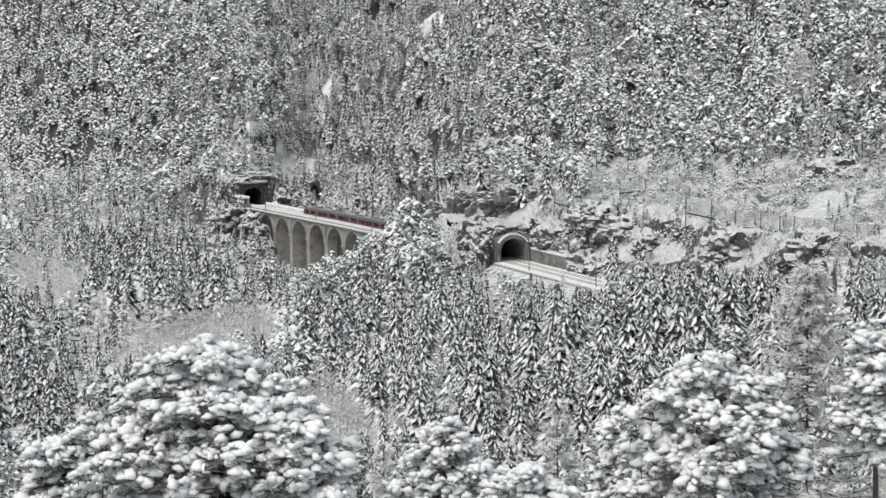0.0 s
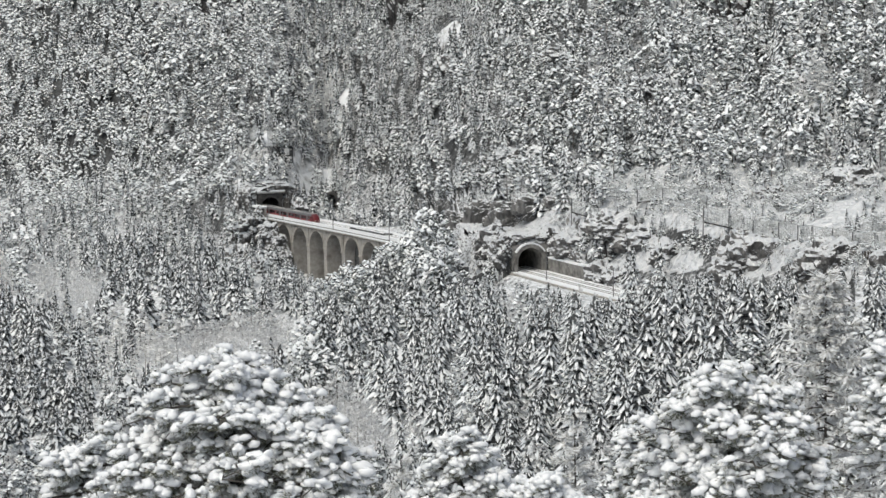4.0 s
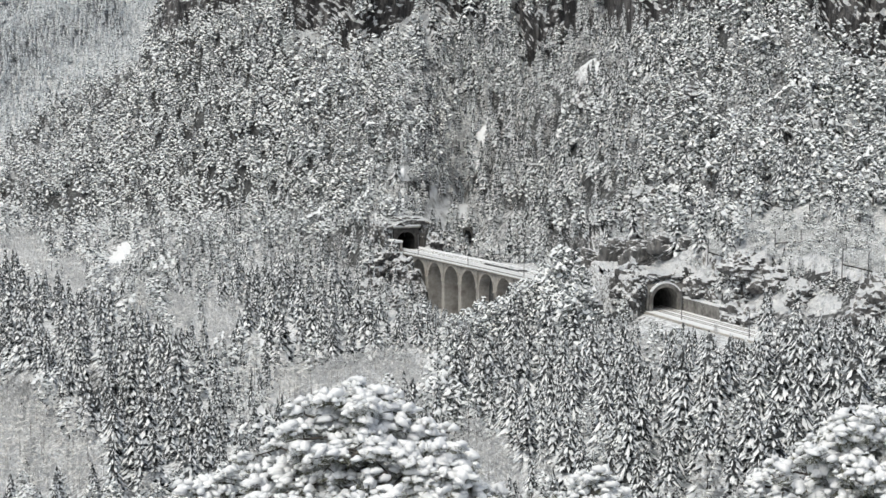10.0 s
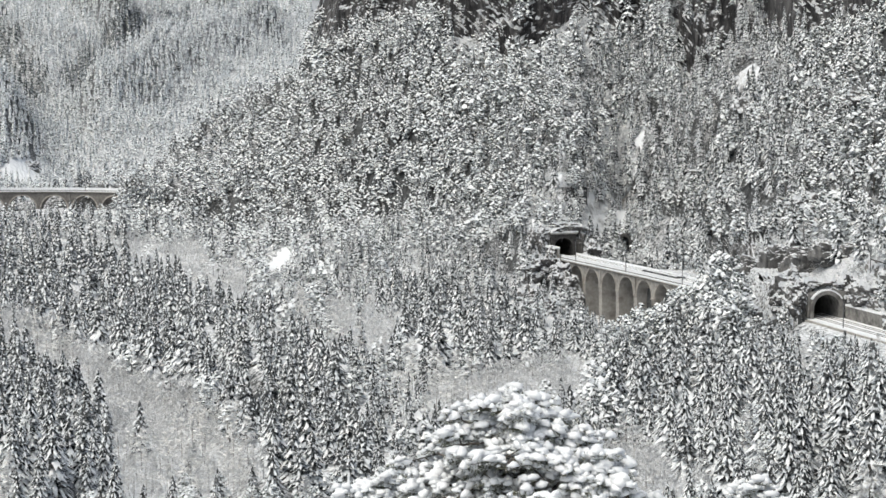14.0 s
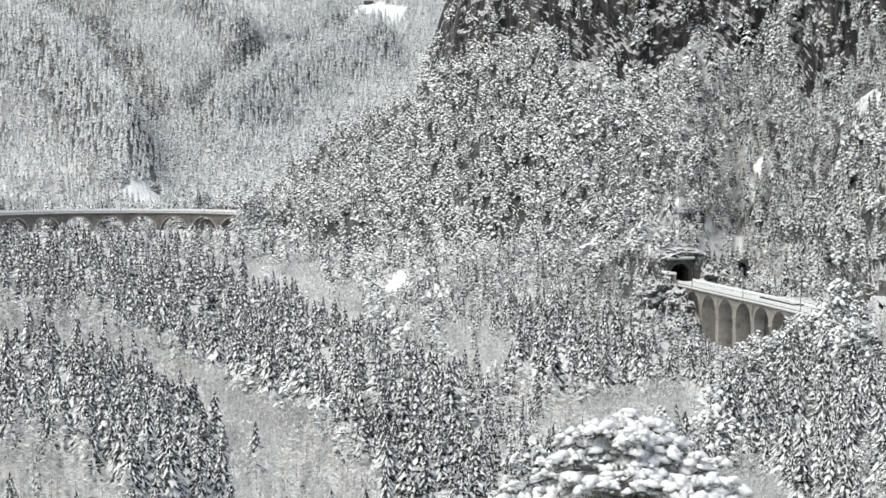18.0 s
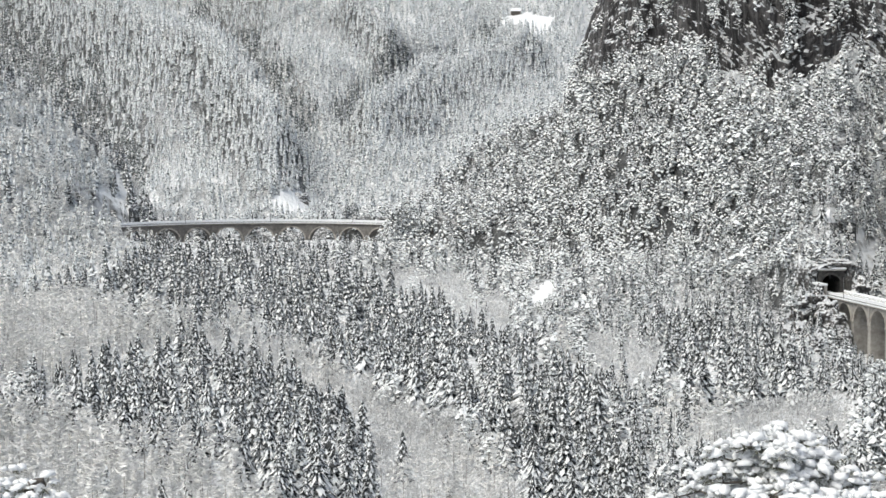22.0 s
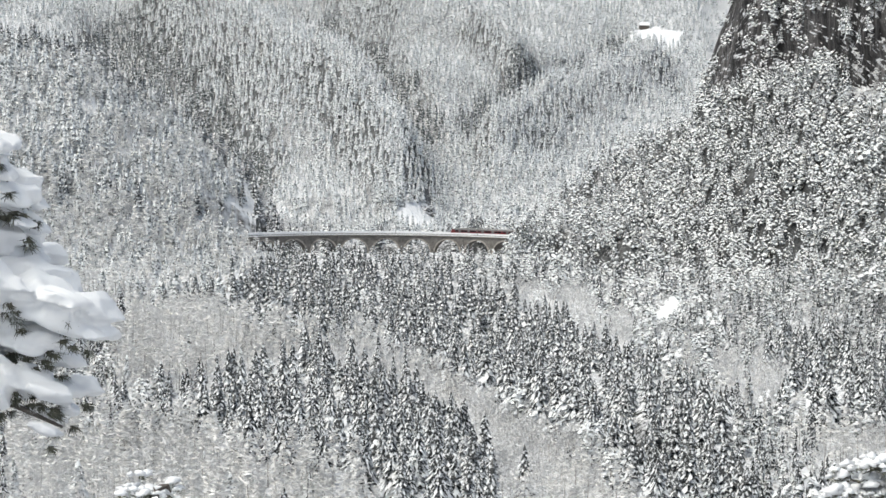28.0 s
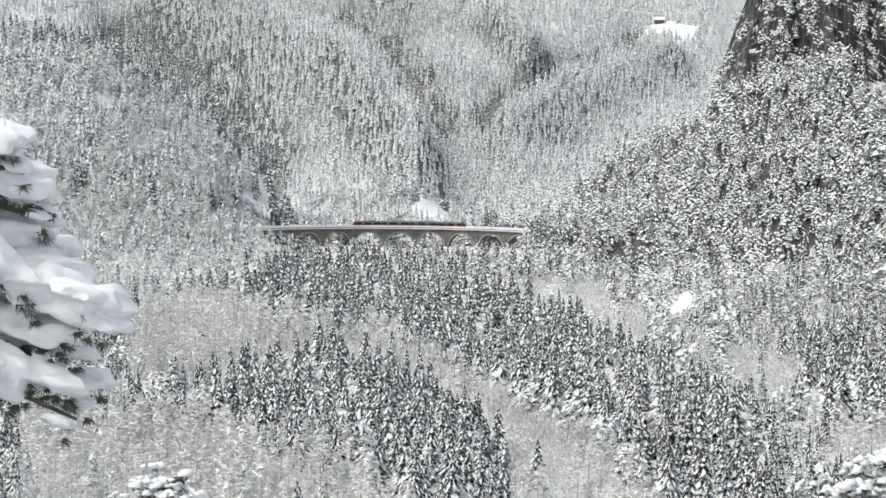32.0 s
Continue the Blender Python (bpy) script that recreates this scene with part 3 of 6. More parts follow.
def build_ground():
    """One sheet of land, finest on the far side of the valley."""
    az = np.concatenate([np.arange(-180, -32, 6), np.arange(-32, -24, 0.8), np.arange(-24, 29, 0.13), np.arange(29, 34, 0.8), np.arange(34, 180, 6)])
    R, Z = profile(np.clip(az, -30, 30))
    rows = []
    for k, n in enumerate([4, 10, 5, 8, 26, 26, 40, 26, 50, 44, 8, 22, 18, 8, 3, 3]):
        rows += [R[k] + (R[k + 1] - R[k]) * i / n for i in range(n)]
    rows.append(R[-1])
    rr = np.array(rows)
    rr[0] = 0.5
    a = np.radians(az)[None, :] * np.ones_like(rr)
    x, y = rr * np.sin(a), rr * np.cos(a)
    z = ground(x.ravel(), y.ravel()).reshape(x.shape)
    # ledges and ribs on the cliffs
    el = np.degrees(np.arctan2(z, rr))
    azd = np.degrees(a)
    face = np.zeros_like(z)
    for o in CLIFFS:
        face = np.maximum(face, np.clip(1.6 - patch(azd, el, *o), 0, 1))
    across = azd * 17
    rib = np.abs(waves(across, z * 0.22, 26, 81, 4)) * 2 - 0.6 + 0.55 * waves(across, z * 0.5, 7, 91, 3) + 0.35 * waves(across * 1.7, z, 3.5, 93, 2)
    push = face * np.where(z > 0, 1.0, 0.35) * rib * -9
    x, y = x + push * np.sin(a), y + push * np.cos(a)
    nr, nc = rr.shape
    v = np.stack([x, y, z], -1).reshape(-1, 3)
    i, j = np.meshgrid(np.arange(nr - 1), np.arange(nc), indexing="ij")
    j2 = (j + 1) % nc
    f = np.stack([i * nc + j, i * nc + j2, (i + 1) * nc + j2, (i + 1) * nc + j], -1).reshape(-1, 4)[:, ::-1]
    c = v[f].mean(1)
    keep = np.ones(len(f), bool)
    for s0, way in ((S_PORTAL, 1), (S_GALLERY, 1), (S_SPUR_END, -1)):
        d, s = off_track(c[:, 0], c[:, 1], min(s0, s0 + way * 14), max(s0, s0 + way * 14), 1.0)
        keep &= ~((d < 5.4) & (c[:, 2] < RAIL_RIGHT + 8.4))
    stone = face.ravel()[f].mean(1) > 0.35
    look_no = np.where(stone, np.where(c[:, 2] > 0, 3, 1), 0)
    open_slope = np.full(len(f), 9.0)
    ca, ce = np.degrees(np.arctan2(c[:, 0], c[:, 1])), elevation(c[:, 0], c[:, 1], c[:, 2])
    for o in SCREES:
        open_slope = np.minimum(open_slope, patch(ca, ce, *o))
    look_no = np.where((open_slope + 0.5 * waves(c[:, 0], c[:, 1], 16, 27, 3) < 1) & ~stone, 2, look_no)
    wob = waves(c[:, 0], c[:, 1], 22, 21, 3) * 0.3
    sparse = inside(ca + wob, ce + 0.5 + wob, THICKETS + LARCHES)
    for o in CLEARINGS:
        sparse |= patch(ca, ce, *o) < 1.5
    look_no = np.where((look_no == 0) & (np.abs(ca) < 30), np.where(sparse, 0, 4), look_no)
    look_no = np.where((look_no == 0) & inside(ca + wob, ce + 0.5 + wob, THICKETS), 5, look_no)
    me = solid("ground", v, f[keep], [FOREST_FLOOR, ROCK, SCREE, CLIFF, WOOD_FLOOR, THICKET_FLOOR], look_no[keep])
    # steep banks keep their edges
    me.polygons.foreach_set("use_smooth", np.array([p.normal.z > 0.5 for p in me.polygons], bool))
    return tagged(new("ground", me), "snow-covered steep valley sides with bare soil and rock", "ground", kind="structure")


ground_sheet = build_ground()

# ---- woods ----
RNG = np.random.default_rng(7)


def stack(pieces):
    vs, fs, ms, n = [], [], [], 0
    for v, f, m in pieces:
        vs.append(v)
        fs.append(np.asarray(f) + n)
        ms.append(np.full(len(f), m))
        n += len(v)
    return np.vstack(vs), np.vstack(fs), np.concatenate(ms)


def stem(h, r, lean=0.0):
    """A thin tapering trunk."""
    k = np.arange(5) * math.tau / 5
    lo = np.stack([np.cos(k) * r, np.sin(k) * r, np.zeros(5) - 0.04], -1)
    v = np.vstack([lo, [[lean, 0, h]]])
    return v, [(i, (i + 1) % 5, 5) for i in range(5)], 0


def spruce_crown(rng, layers, per, girth, laden=0.8):
    """A dark ragged cone of needles in skirts, and drooping boughs with pads of snow set off by gaps; height 1."""
    out = []
    skirts, m = max(4, layers // 2), 7
    for i in range(skirts):
        lo = 0.05 + 0.88 * i / skirts
        hi = min(0.99, lo + 1.5 * 0.9 / skirts)
        k = np.arange(m) * math.tau / m + rng.uniform(0, 1)
        rad = girth * (1.0 - lo) ** 0.8 * rng.uniform(0.6, 1.02, m)
        v = np.stack([np.cos(k) * rad, np.sin(k) * rad, lo + rng.uniform(-0.02, 0.025, m)], -1)
        out.append((np.vstack([v, [[0, 0, hi]]]), [(a, (a + 1) % m, m) for a in range(m)], 1))
    for i in range(layers):
        z = 0.13 + 0.85 * (i + rng.uniform(-0.3, 0.3)) / layers
        z = min(max(z, 0.08), 0.96)
        reach = girth * (1.03 - z) ** 0.8 * rng.uniform(0.9, 1.12) + 0.008
        n = max(3, int(per * (1.08 - z * 0.8)))
        p0 = rng.uniform(0, math.tau)
        for k in range(n):
            if rng.random() > 0.6 + 0.38 * laden:
                continue
            p = p0 + k * math.tau / n + rng.uniform(-0.25, 0.25)
            R = reach * rng.uniform(0.78, 1.15)
            drop = R * rng.uniform(0.6, 1.2)
            c, s = math.cos(p), math.sin(p)
            w = R * rng.uniform(0.11, 0.2) * (0.55 + 0.65 * laden) * 11 / (per + 1)
            b0 = R * rng.uniform(0.1, 0.35)

            def put(a, b, zz):
                return (c * a - s * b, s * a + c * b, zz)
            out.append((np.array([put(b0, 0, z + 0.012 - drop * b0 / R * 0.6), put(R * 0.72, w, z - drop * 0.62 - 0.4 * w), put(R * 1.05, rng.uniform(-0.6, 0.6) * w, z - drop), put(R * 0.72, -w, z - drop * 0.62 - 0.4 * w)]),
                        [(0, 1, 2), (0, 2, 3)], 2))
    return out


def pine_crown(rng, clumps, snowy=0.9, low=0.38, fine=1.0):
    """Rounded pads of needles, each loaded with a lump of snow; height 1."""
    out = []
    for i in range(clumps):
        z = low + (1 - low) * (i + rng.random()) / clumps
        t = (z - low) / (1 - low)
        ring = 0.27 * math.sin(math.pi * min(0.96, 0.22 + 0.72 * t)) ** 0.8
        p = i * 2.4 + rng.uniform(-0.5, 0.5)
        d = ring * math.sqrt(rng.uniform(0.12, 1.0))
        x, y = d * math.cos(p), d * math.sin(p)
        r = rng.uniform(0.06, 0.12) * (1.1 - 0.4 * t) * fine
        k = np.arange(5) * math.tau / 5 + rng.uniform(0, 1)
        jag = rng.uniform(0.72, 1.2, 5)
        ring5 = list(zip(range(5), [1, 2, 3, 4, 0]))
        tilt = r * (np.cos(k) * rng.uniform(-0.55, 0.55) + np.sin(k) * rng.uniform(-0.55, 0.55))
        rim = np.stack([x + np.cos(k) * r * jag, y + np.sin(k) * r * jag, z + tilt + rng.uniform(-0.25, 0.2, 5) * r], -1)
        bare_top = rng.random() > snowy
        out.append((np.vstack([rim, [[x, y, z - r * 0.95]], [[x, y, z + r * 0.25]]]), [(b, a, 5) for a, b in ring5] + ([(a, b, 6) for a, b in ring5] if bare_top else []), 1))
        if not bare_top:
            q = rng.uniform(0.95, 1.2)
            sx, sy = x + r * rng.uniform(-0.15, 0.15), y + r * rng.uniform(-0.15, 0.15)
            lo = np.stack([sx + np.cos(k) * r * jag * q, sy + np.sin(k) * r * jag * q, z - 0.08 * r + tilt + rng.uniform(-0.4, 0.3, 5) * r], -1)
            out.append((np.vstack([lo, [[sx + r * rng.uniform(-0.35, 0.35), sy + r * rng.uniform(-0.35, 0.35), z + r * rng.uniform(0.65, 1.25)]]]), [(a, b, 5) for a, b in ring5], 2))
    return out


def bare_crown(rng, twigs, spread=0.3, conical=False, low=0.12, coarse=1.0):
    """Leafless crown: a haze of short frosted twigs on a few limbs; height 1."""
    out = []
    for i in range(twigs):
        t = rng.random() ** 0.75
        z = low + (0.98 - low) * t
        ring = spread * ((1.03 - t) ** 0.9 if conical else math.sin(math.pi * min(0.97, 0.18 + 0.78 * t)) ** 0.7)
        p, q = rng.uniform(0, math.tau), math.sqrt(rng.uniform(0.03, 1.0))
        c, s = math.cos(p), math.sin(p)
        L = rng.uniform(0.06, 0.14) * (0.8 + 0.25 * coarse)
        way = np.array([c * rng.uniform(0.1, 1.0) + rng.uniform(-0.5, 0.5), s * rng.uniform(0.1, 1.0) + rng.uniform(-0.5, 0.5), rng.uniform(-0.2, 0.35) if conical else rng.uniform(0.1, 1.1)])
        way = way / np.linalg.norm(way) * L
        base = np.array([c * ring * q, s * ring * q, z]) - way * 0.5
        w = rng.uniform(0.006, 0.013) * coarse
        side = np.cross(way, rng.uniform(-1, 1, 3))
        side = side / (np.linalg.norm(side) + 1e-6) * w
        tip = base + way
        mid = (base + tip) / 2 + rng.uniform(-0.01, 0.01, 3)
        out.append((np.array([base, mid + side, tip, mid - side]), [(0, 1, 2), (0, 2, 3)], 1))
    return out


def variants(kind, n, *args, seed=0):
    made = []
    for i in range(n):
        rng = np.random.default_rng(seed + i)
        if kind == "spruce":
            made.append(stack([stem(0.9, 0.014)] + spruce_crown(rng, *args)))
        elif kind == "pine":
            made.append(stack([stem(0.85, 0.018, rng.uniform(-0.05, 0.05))] + pine_crown(rng, *args)))
        else:
            made.append(stack([stem(0.8, 0.014, rng.uniform(-0.05, 0.05))] + bare_crown(rng, *args)))
    return made


TREES = {
    ("spruce", 0): variants("spruce", 5, 17, 14, 0.21, 0.95, seed=10), ("spruce", 1): variants("spruce", 6, 14, 12, 0.21, 0.95, seed=20), ("spruce", 2): variants("spruce", 5, 8, 8, 0.22, 1.3, seed=30),
    ("laden", 0): variants("spruce", 5, 16, 14, 0.22, 1.15, seed=12), ("laden", 1): variants("spruce", 6, 12, 11, 0.22, 1.25, seed=22), ("laden", 2): variants("spruce", 5, 7, 8, 0.23, 1.6, seed=32),
    ("dark", 0): variants("spruce", 5, 18, 14, 0.235, 0.95, seed=15), ("dark", 1): variants("spruce", 6, 11, 10, 0.235, 1.1, seed=25), ("dark", 2): variants("spruce", 4, 8, 7, 0.22, 1.25, seed=35),
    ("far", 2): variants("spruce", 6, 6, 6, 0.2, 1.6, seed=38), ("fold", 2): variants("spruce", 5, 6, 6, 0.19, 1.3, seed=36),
    ("pine", 0): variants("pine", 5, 110, 0.78, 0.14, 0.5, seed=40), ("pine", 1): variants("pine", 6, 30, 0.8, 0.18, 0.78, seed=50), ("pine", 2): variants("pine", 5, 17, 0.93, 0.18, 0.86, seed=60),
    ("bare", 0): variants("bare", 4, 200, 0.32, False, 0.06, 1.3, seed=70), ("bare", 1): variants("bare", 5, 110, 0.36, False, 0.05, 1.7, seed=80), ("bare", 2): variants("bare", 4, 46, 0.38, False, 0.05, 2.6, seed=90),
    ("brush", 0): variants("bare", 5, 46, 0.6, False, 0.0, 2.2, seed=95)}
for lod, n in ((0, 170), (1, 90), (2, 44)):
    TREES[("larch", lod)] = variants("bare", 4, n, 0.25, True, 0.1, (1.2, 1.6, 2.4)[lod], seed=100 + lod * 10)
LOOKS = {"spruce": [BARK, SPRUCE, TREE_SNOW], "pine": [BARK, PINE, TREE_SNOW], "bare": [PALE_BARK, TWIG, TREE_SNOW], "larch": [PALE_BARK, LARCH, TREE_SNOW], "far": [BARK, HAZED_RIME, TREE_SNOW], "fold": [BARK, HALF_HAZED_RIME, TREE_SNOW]}


def within(az, el, ovals, fray):
    best = np.full(np.shape(az), 9.0)
    for o in ovals:
        best = np.minimum(best, patch(az, el, *o))
    return best + fray < 1


def thin_spots(p):
    """More plants where the steep faces turned to the viewpoint would stay bare."""
    step, rr = 0.2, np.arange(240, 2700, 5.0)
    ba = np.arange(-22.5, 28.6, step)
    X, Y = rr[None, :] * np.sin(np.radians(ba))[:, None], rr[None, :] * np.cos(np.radians(ba))[:, None]
    E = np.maximum.accumulate(np.degrees(np.arctan2(ground(X.ravel(), Y.ravel(), False).reshape(X.shape), rr[None, :])), 1)

    def reach(az, el):
        row = np.clip(((az - ba[0]) / step).round().astype(int), 0, len(ba) - 1)
        return np.array([rr[min(np.searchsorted(E[i], e), len(rr) - 1)] for i, e in zip(row, el)])
    cell = 0.5
    lo_b, lo_e, nb, ne = -22.5, -11.0, 102, 36
    r, az = np.hypot(p[:, 0], p[:, 1]), np.degrees(np.arctan2(p[:, 0], p[:, 1]))
    el = elevation(p[:, 0], p[:, 1], ground(p[:, 0], p[:, 1], False))
    seen = np.abs(r - reach(az, el)) < 30
    have = np.histogram2d(az[seen], el[seen], bins=(nb, ne), range=((lo_b, lo_b + nb * cell), (lo_e, lo_e + ne * cell)))[0]
    mb, me = np.meshgrid(lo_b + (np.arange(nb) + 0.5) * cell, lo_e + (np.arange(ne) + 0.5) * cell, indexing="ij")
    mid = reach(mb.ravel(), me.ravel()).reshape(mb.shape)
    want = FULLNESS * cell ** 2 / (38 * (57.3 / mid) ** 2)
    want = want * np.where(inside(mb, me + 0.5, THICKETS), 1.6, np.where(inside(mb, me + 0.5, LARCHES), 1.4, 1.0))
    lack = np.where((mid < 2600) & ((me < 4.4)), np.maximum(want - have, 0), 0)
    n = np.floor(lack + RNG.random(lack.shape)).astype(int).ravel()
    fb = np.repeat(mb.ravel(), n) + RNG.uniform(-0.5, 0.5, n.sum()) * cell
    fe = np.repeat(me.ravel(), n) + RNG.uniform(-0.5, 0.5, n.sum()) * cell
    fr = reach(fb, fe) + RNG.uniform(-2, 3, len(fb))
    return np.stack([fr * np.sin(np.radians(fb)), fr * np.cos(np.radians(fb))], -1)


FULLNESS = 3.0


def plant():
    """Positions, kinds and heights of all the trees of the valley."""
    pts = []
    for r0, r1, step in ((150, 300, 9.0), (300, 560, 6.8), (560, 900, 6.9), (900, 1300, 7.3), (1300, 1700, 7.2), (1700, 2650, 9.0)):
        for r in np.arange(r0, r1, step):
            n = int(radians(54) * r / step)
            a = np.linspace(-24.5, 29.5, n) + RNG.uniform(-0.5, 0.5, n) * 54 / n
            if r > 1300:
                a = a[(a > -22) & (a < 1.4)]
            n = len(a)
            rr = r + RNG.uniform(-0.5, 0.5, n) * step
            pts.append(np.stack([rr * np.sin(np.radians(a)), rr * np.cos(np.radians(a))], -1))
    p = np.vstack(pts)
    p = np.vstack([p, thin_spots(p)])
    x, y = p[:, 0], p[:, 1]
    z = ground(x, y, False)
    # steep ground carries more trunks in plan
    gx, gy = (ground(x + 4, y, False) - z) / 4, (ground(x, y + 4, False) - z) / 4
    steep = np.hypot(gx, gy)
    extra = np.repeat(np.arange(len(x)), np.clip(steep * 0.5 - 0.4 + RNG.random(len(x)) - 0.5, 0, 4).astype(int))
    jx, jy = x[extra] + RNG.uniform(-3.5, 3.5, len(extra)), y[extra] + RNG.uniform(-3.5, 3.5, len(extra))
    x, y, steep = np.concatenate([x, jx]), np.concatenate([y, jy]), np.concatenate([steep, steep[extra]])
    # brush between the trees of the thickets
    bx, by = np.repeat(x, 2) + RNG.uniform(-5, 5, 2 * len(x)), np.repeat(y, 2) + RNG.uniform(-5, 5, 2 * len(x))
    brush = np.concatenate([np.zeros(len(x), bool), np.ones(len(bx), bool)])
    x, y, steep = np.concatenate([x, bx]), np.concatenate([y, by]), np.concatenate([steep, np.repeat(steep, 2)])
    z = ground(x, y)
    r, az = np.hypot(x, y), np.degrees(np.arctan2(x, y))
    el = elevation(x, y, z)
    fray = waves(x, y, 22, 21, 3) * 0.45
    keep = ~within(az, el, CLEARINGS, fray * 0.7) | (within(az, el, CLEARINGS[5:8], fray * 0.7) & (RNG.random(len(x)) < 0.7))
    # bare cliff
    cliff = within(az, el, CLIFFS, fray)
    keep &= ~(cliff & (RNG.random(len(x)) < np.where(el > 1.1, 0.92, np.where(el > 0, 0.6, 0.5))))
    keep &= (r < np.interp(az, CREST_B, CREST_R) + np.where(az > 0.25, 40, 1e5)) | ((r > 1300) & (az < 1.4))
    d, s = off_track(x, y, 0, S_PORTAL + 3, 3)
    keep &= ~((d < 8) & ~((s > S_GALLERY + 3) & (s < S_SPUR_END - 3)) & (s < S_PORTAL + 0.5))
    keep &= off_track(x, y, S_LEFT0, S_LEFT1 + 40, 4)[0] > 8
    mid = elevation(x, y, z + 6)
    wa, we = az + fray * 0.7, mid + fray * 0.5
    thick, larchy, dark = inside(wa, we, THICKETS), inside(wa, we, LARCHES), inside(wa, we, SPRUCES)
    larchy |= inside(wa, we, THICKETS[:1]) | (inside(wa, we, THICKETS[1:2]) & (az < -11.5))
    thick |= (r > 1300) & (waves(x, y, 170, 88, 3) > 0.3)
    dark &= ~thick & (r < 1300) & ((az < 8) | (RNG.random(len(x)) < 0.6))
    nominal = np.interp(r, FAR_R, FAR_EL)
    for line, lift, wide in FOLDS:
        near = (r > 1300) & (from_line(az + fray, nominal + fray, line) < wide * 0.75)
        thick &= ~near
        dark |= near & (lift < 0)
    keep &= ~brush | (thick & (r < 1450))
    scrub = brush & within(az, el, CLEARINGS, fray) & (RNG.random(len(x)) < 0.75) & (r < 900)
    keep |= scrub
    keep &= ~dark | brush | (az > 8) | (RNG.random(len(x)) < 0.66)
    u = RNG.random(len(x))
    pines = np.where(az > 1.5, np.where(el > -5.2, np.where((az > 8.8) & (az < 15.5), 0.12, 0.68), 0.2), np.where((az > -6) & (r < 1250), 0.7, 0.12))
    pines = np.where(dark, 0.03, pines)
    bare = np.where(thick, np.where(r > 1300, 0.5, 0.96), np.where(larchy, np.where(az < -12, np.where(el > -2, 0.4, 0.62), 0.45), np.where(dark, 0.02, 0.08 + 0.14 * (waves(x, y, 60, 33, 2) > 0.25))))
    kind = np.where(u < bare, 2, np.where(u < bare + (1 - bare) * pines, 1, 0))
    h = np.where(kind == 0, RNG.uniform(9, 17, len(x)), np.where(kind == 1, RNG.uniform(9, 14.5, len(x)), RNG.uniform(6, 11, len(x)) * np.where(larchy, 1.3, 1.0)))
    h = h * np.where(r > 1300, 0.95, 1.0) * (0.9 + 0.2 * waves(x, y, 45, 41, 2))
    h = np.where(dark & (kind == 0), h * 1.3, h)
    kind = np.where(brush, 2, kind)
    h = np.where(brush, RNG.uniform(3, 6.5, len(x)) * np.where(scrub, 0.45, 1.0), h)
    # nothing grows tall in front of the arches, the portals and the open track
    top = np.degrees(np.arctan2(z + h, r))
    for b0, b1, rmax, limit in SIGHT:
        m = (az > b0) & (az < b1) & (r < rmax)
        lim = np.interp(az, [b0, b1], limit) + 0.25 * waves(x, y, 14, 51, 2)
        low = m & (top > lim) & ((el < lim - 0.15) | ((az < 19.2) & (az > 8.6) & (lim < -5)) | (az < 0))
        h = np.where(low, (np.tan(np.radians(lim)) * r - z) / np.where(larchy & (kind == 2), 1.35, 1.0), h)
    # stunted growth on the open rocky slope under the barriers
    stunted = (az > 18.6) & (az < 28.6) & (el > -7.4) & (el < -4.3) & ~brush
    h = np.where(stunted, np.minimum(h, RNG.uniform(2.7, 6.0, len(x))), h)
    keep &= (h > 2.6) | scrub
    # ground that lies behind a crest carries fewer trees
    keep &= (steep < 9)
    x, y, z, r, kind, h, az, el, dark, brush, larchy = (q[keep] for q in (x, y, z, r, kind, h, az, el, dark, brush, larchy))
    keep = np.ones(len(x), bool)
    top = np.degrees(np.arctan2(z + h, r))
    skyline = np.full(len(x), -30.0)
    for t in np.linspace(0.35, 0.97, 20):
        skyline = np.maximum(skyline, elevation(x * t, y * t, ground(x * t, y * t, False)))
    keep &= ~((skyline > top + 0.05) & (RNG.random(len(x)) < 0.9))
    canopy = np.full(len(x), -30.0)
    for t in np.linspace(0.7, 0.975, 16):
        canopy = np.maximum(canopy, elevation(x * t, y * t, ground(x * t, y * t, False) + 6))
    keep &= ~((canopy > top) & (RNG.random(len(x)) < 0.9) & (r < 1300))
    # leave out trees wholly screened by nearer ones
    cell, b0, e0 = 0.06, -23.0, -17.0
    screen = np.zeros((400, 900), bool)
    luck = RNG.random(len(x))
    for i in np.argsort(r):
        if not keep[i] or r[i] < 420:
            continue
        half = math.degrees(0.2 * h[i] / r[i]) / cell
        lo, hi = (el[i] - e0) / cell, (math.degrees(math.atan2(z[i] + h[i], r[i])) - e0) / cell
        mid = (az[i] - b0) / cell
        lo, hi = max(int(lo), 0), min(int(hi) + 1, 399)
        shown = cells = 0
        spans = []
        for row in range(lo, hi):
            w = half * (1.0 - (row - lo) / max(hi - lo, 1) * (0.85 if kind[i] == 0 else 0.45))
            c0, c1 = int(mid - w), int(mid + w) + 1
            if c0 < 0 or c1 > 899:
                continue
            cells += c1 - c0
            shown += (c1 - c0) - int(screen[row, c0:c1].sum())
            spans.append((row, int(mid - w * 0.7), int(mid + w * 0.7) + 1))
        if cells and shown < 0.16 * cells and luck[i] < 0.9:
            keep[i] = False
        elif kind[i] != 2:
            for row, c0, c1 in spans:
                screen[row, c0:c1] = True
    return [q[keep] for q in (x, y, z, r, kind, h, az, el, dark, brush, larchy)]


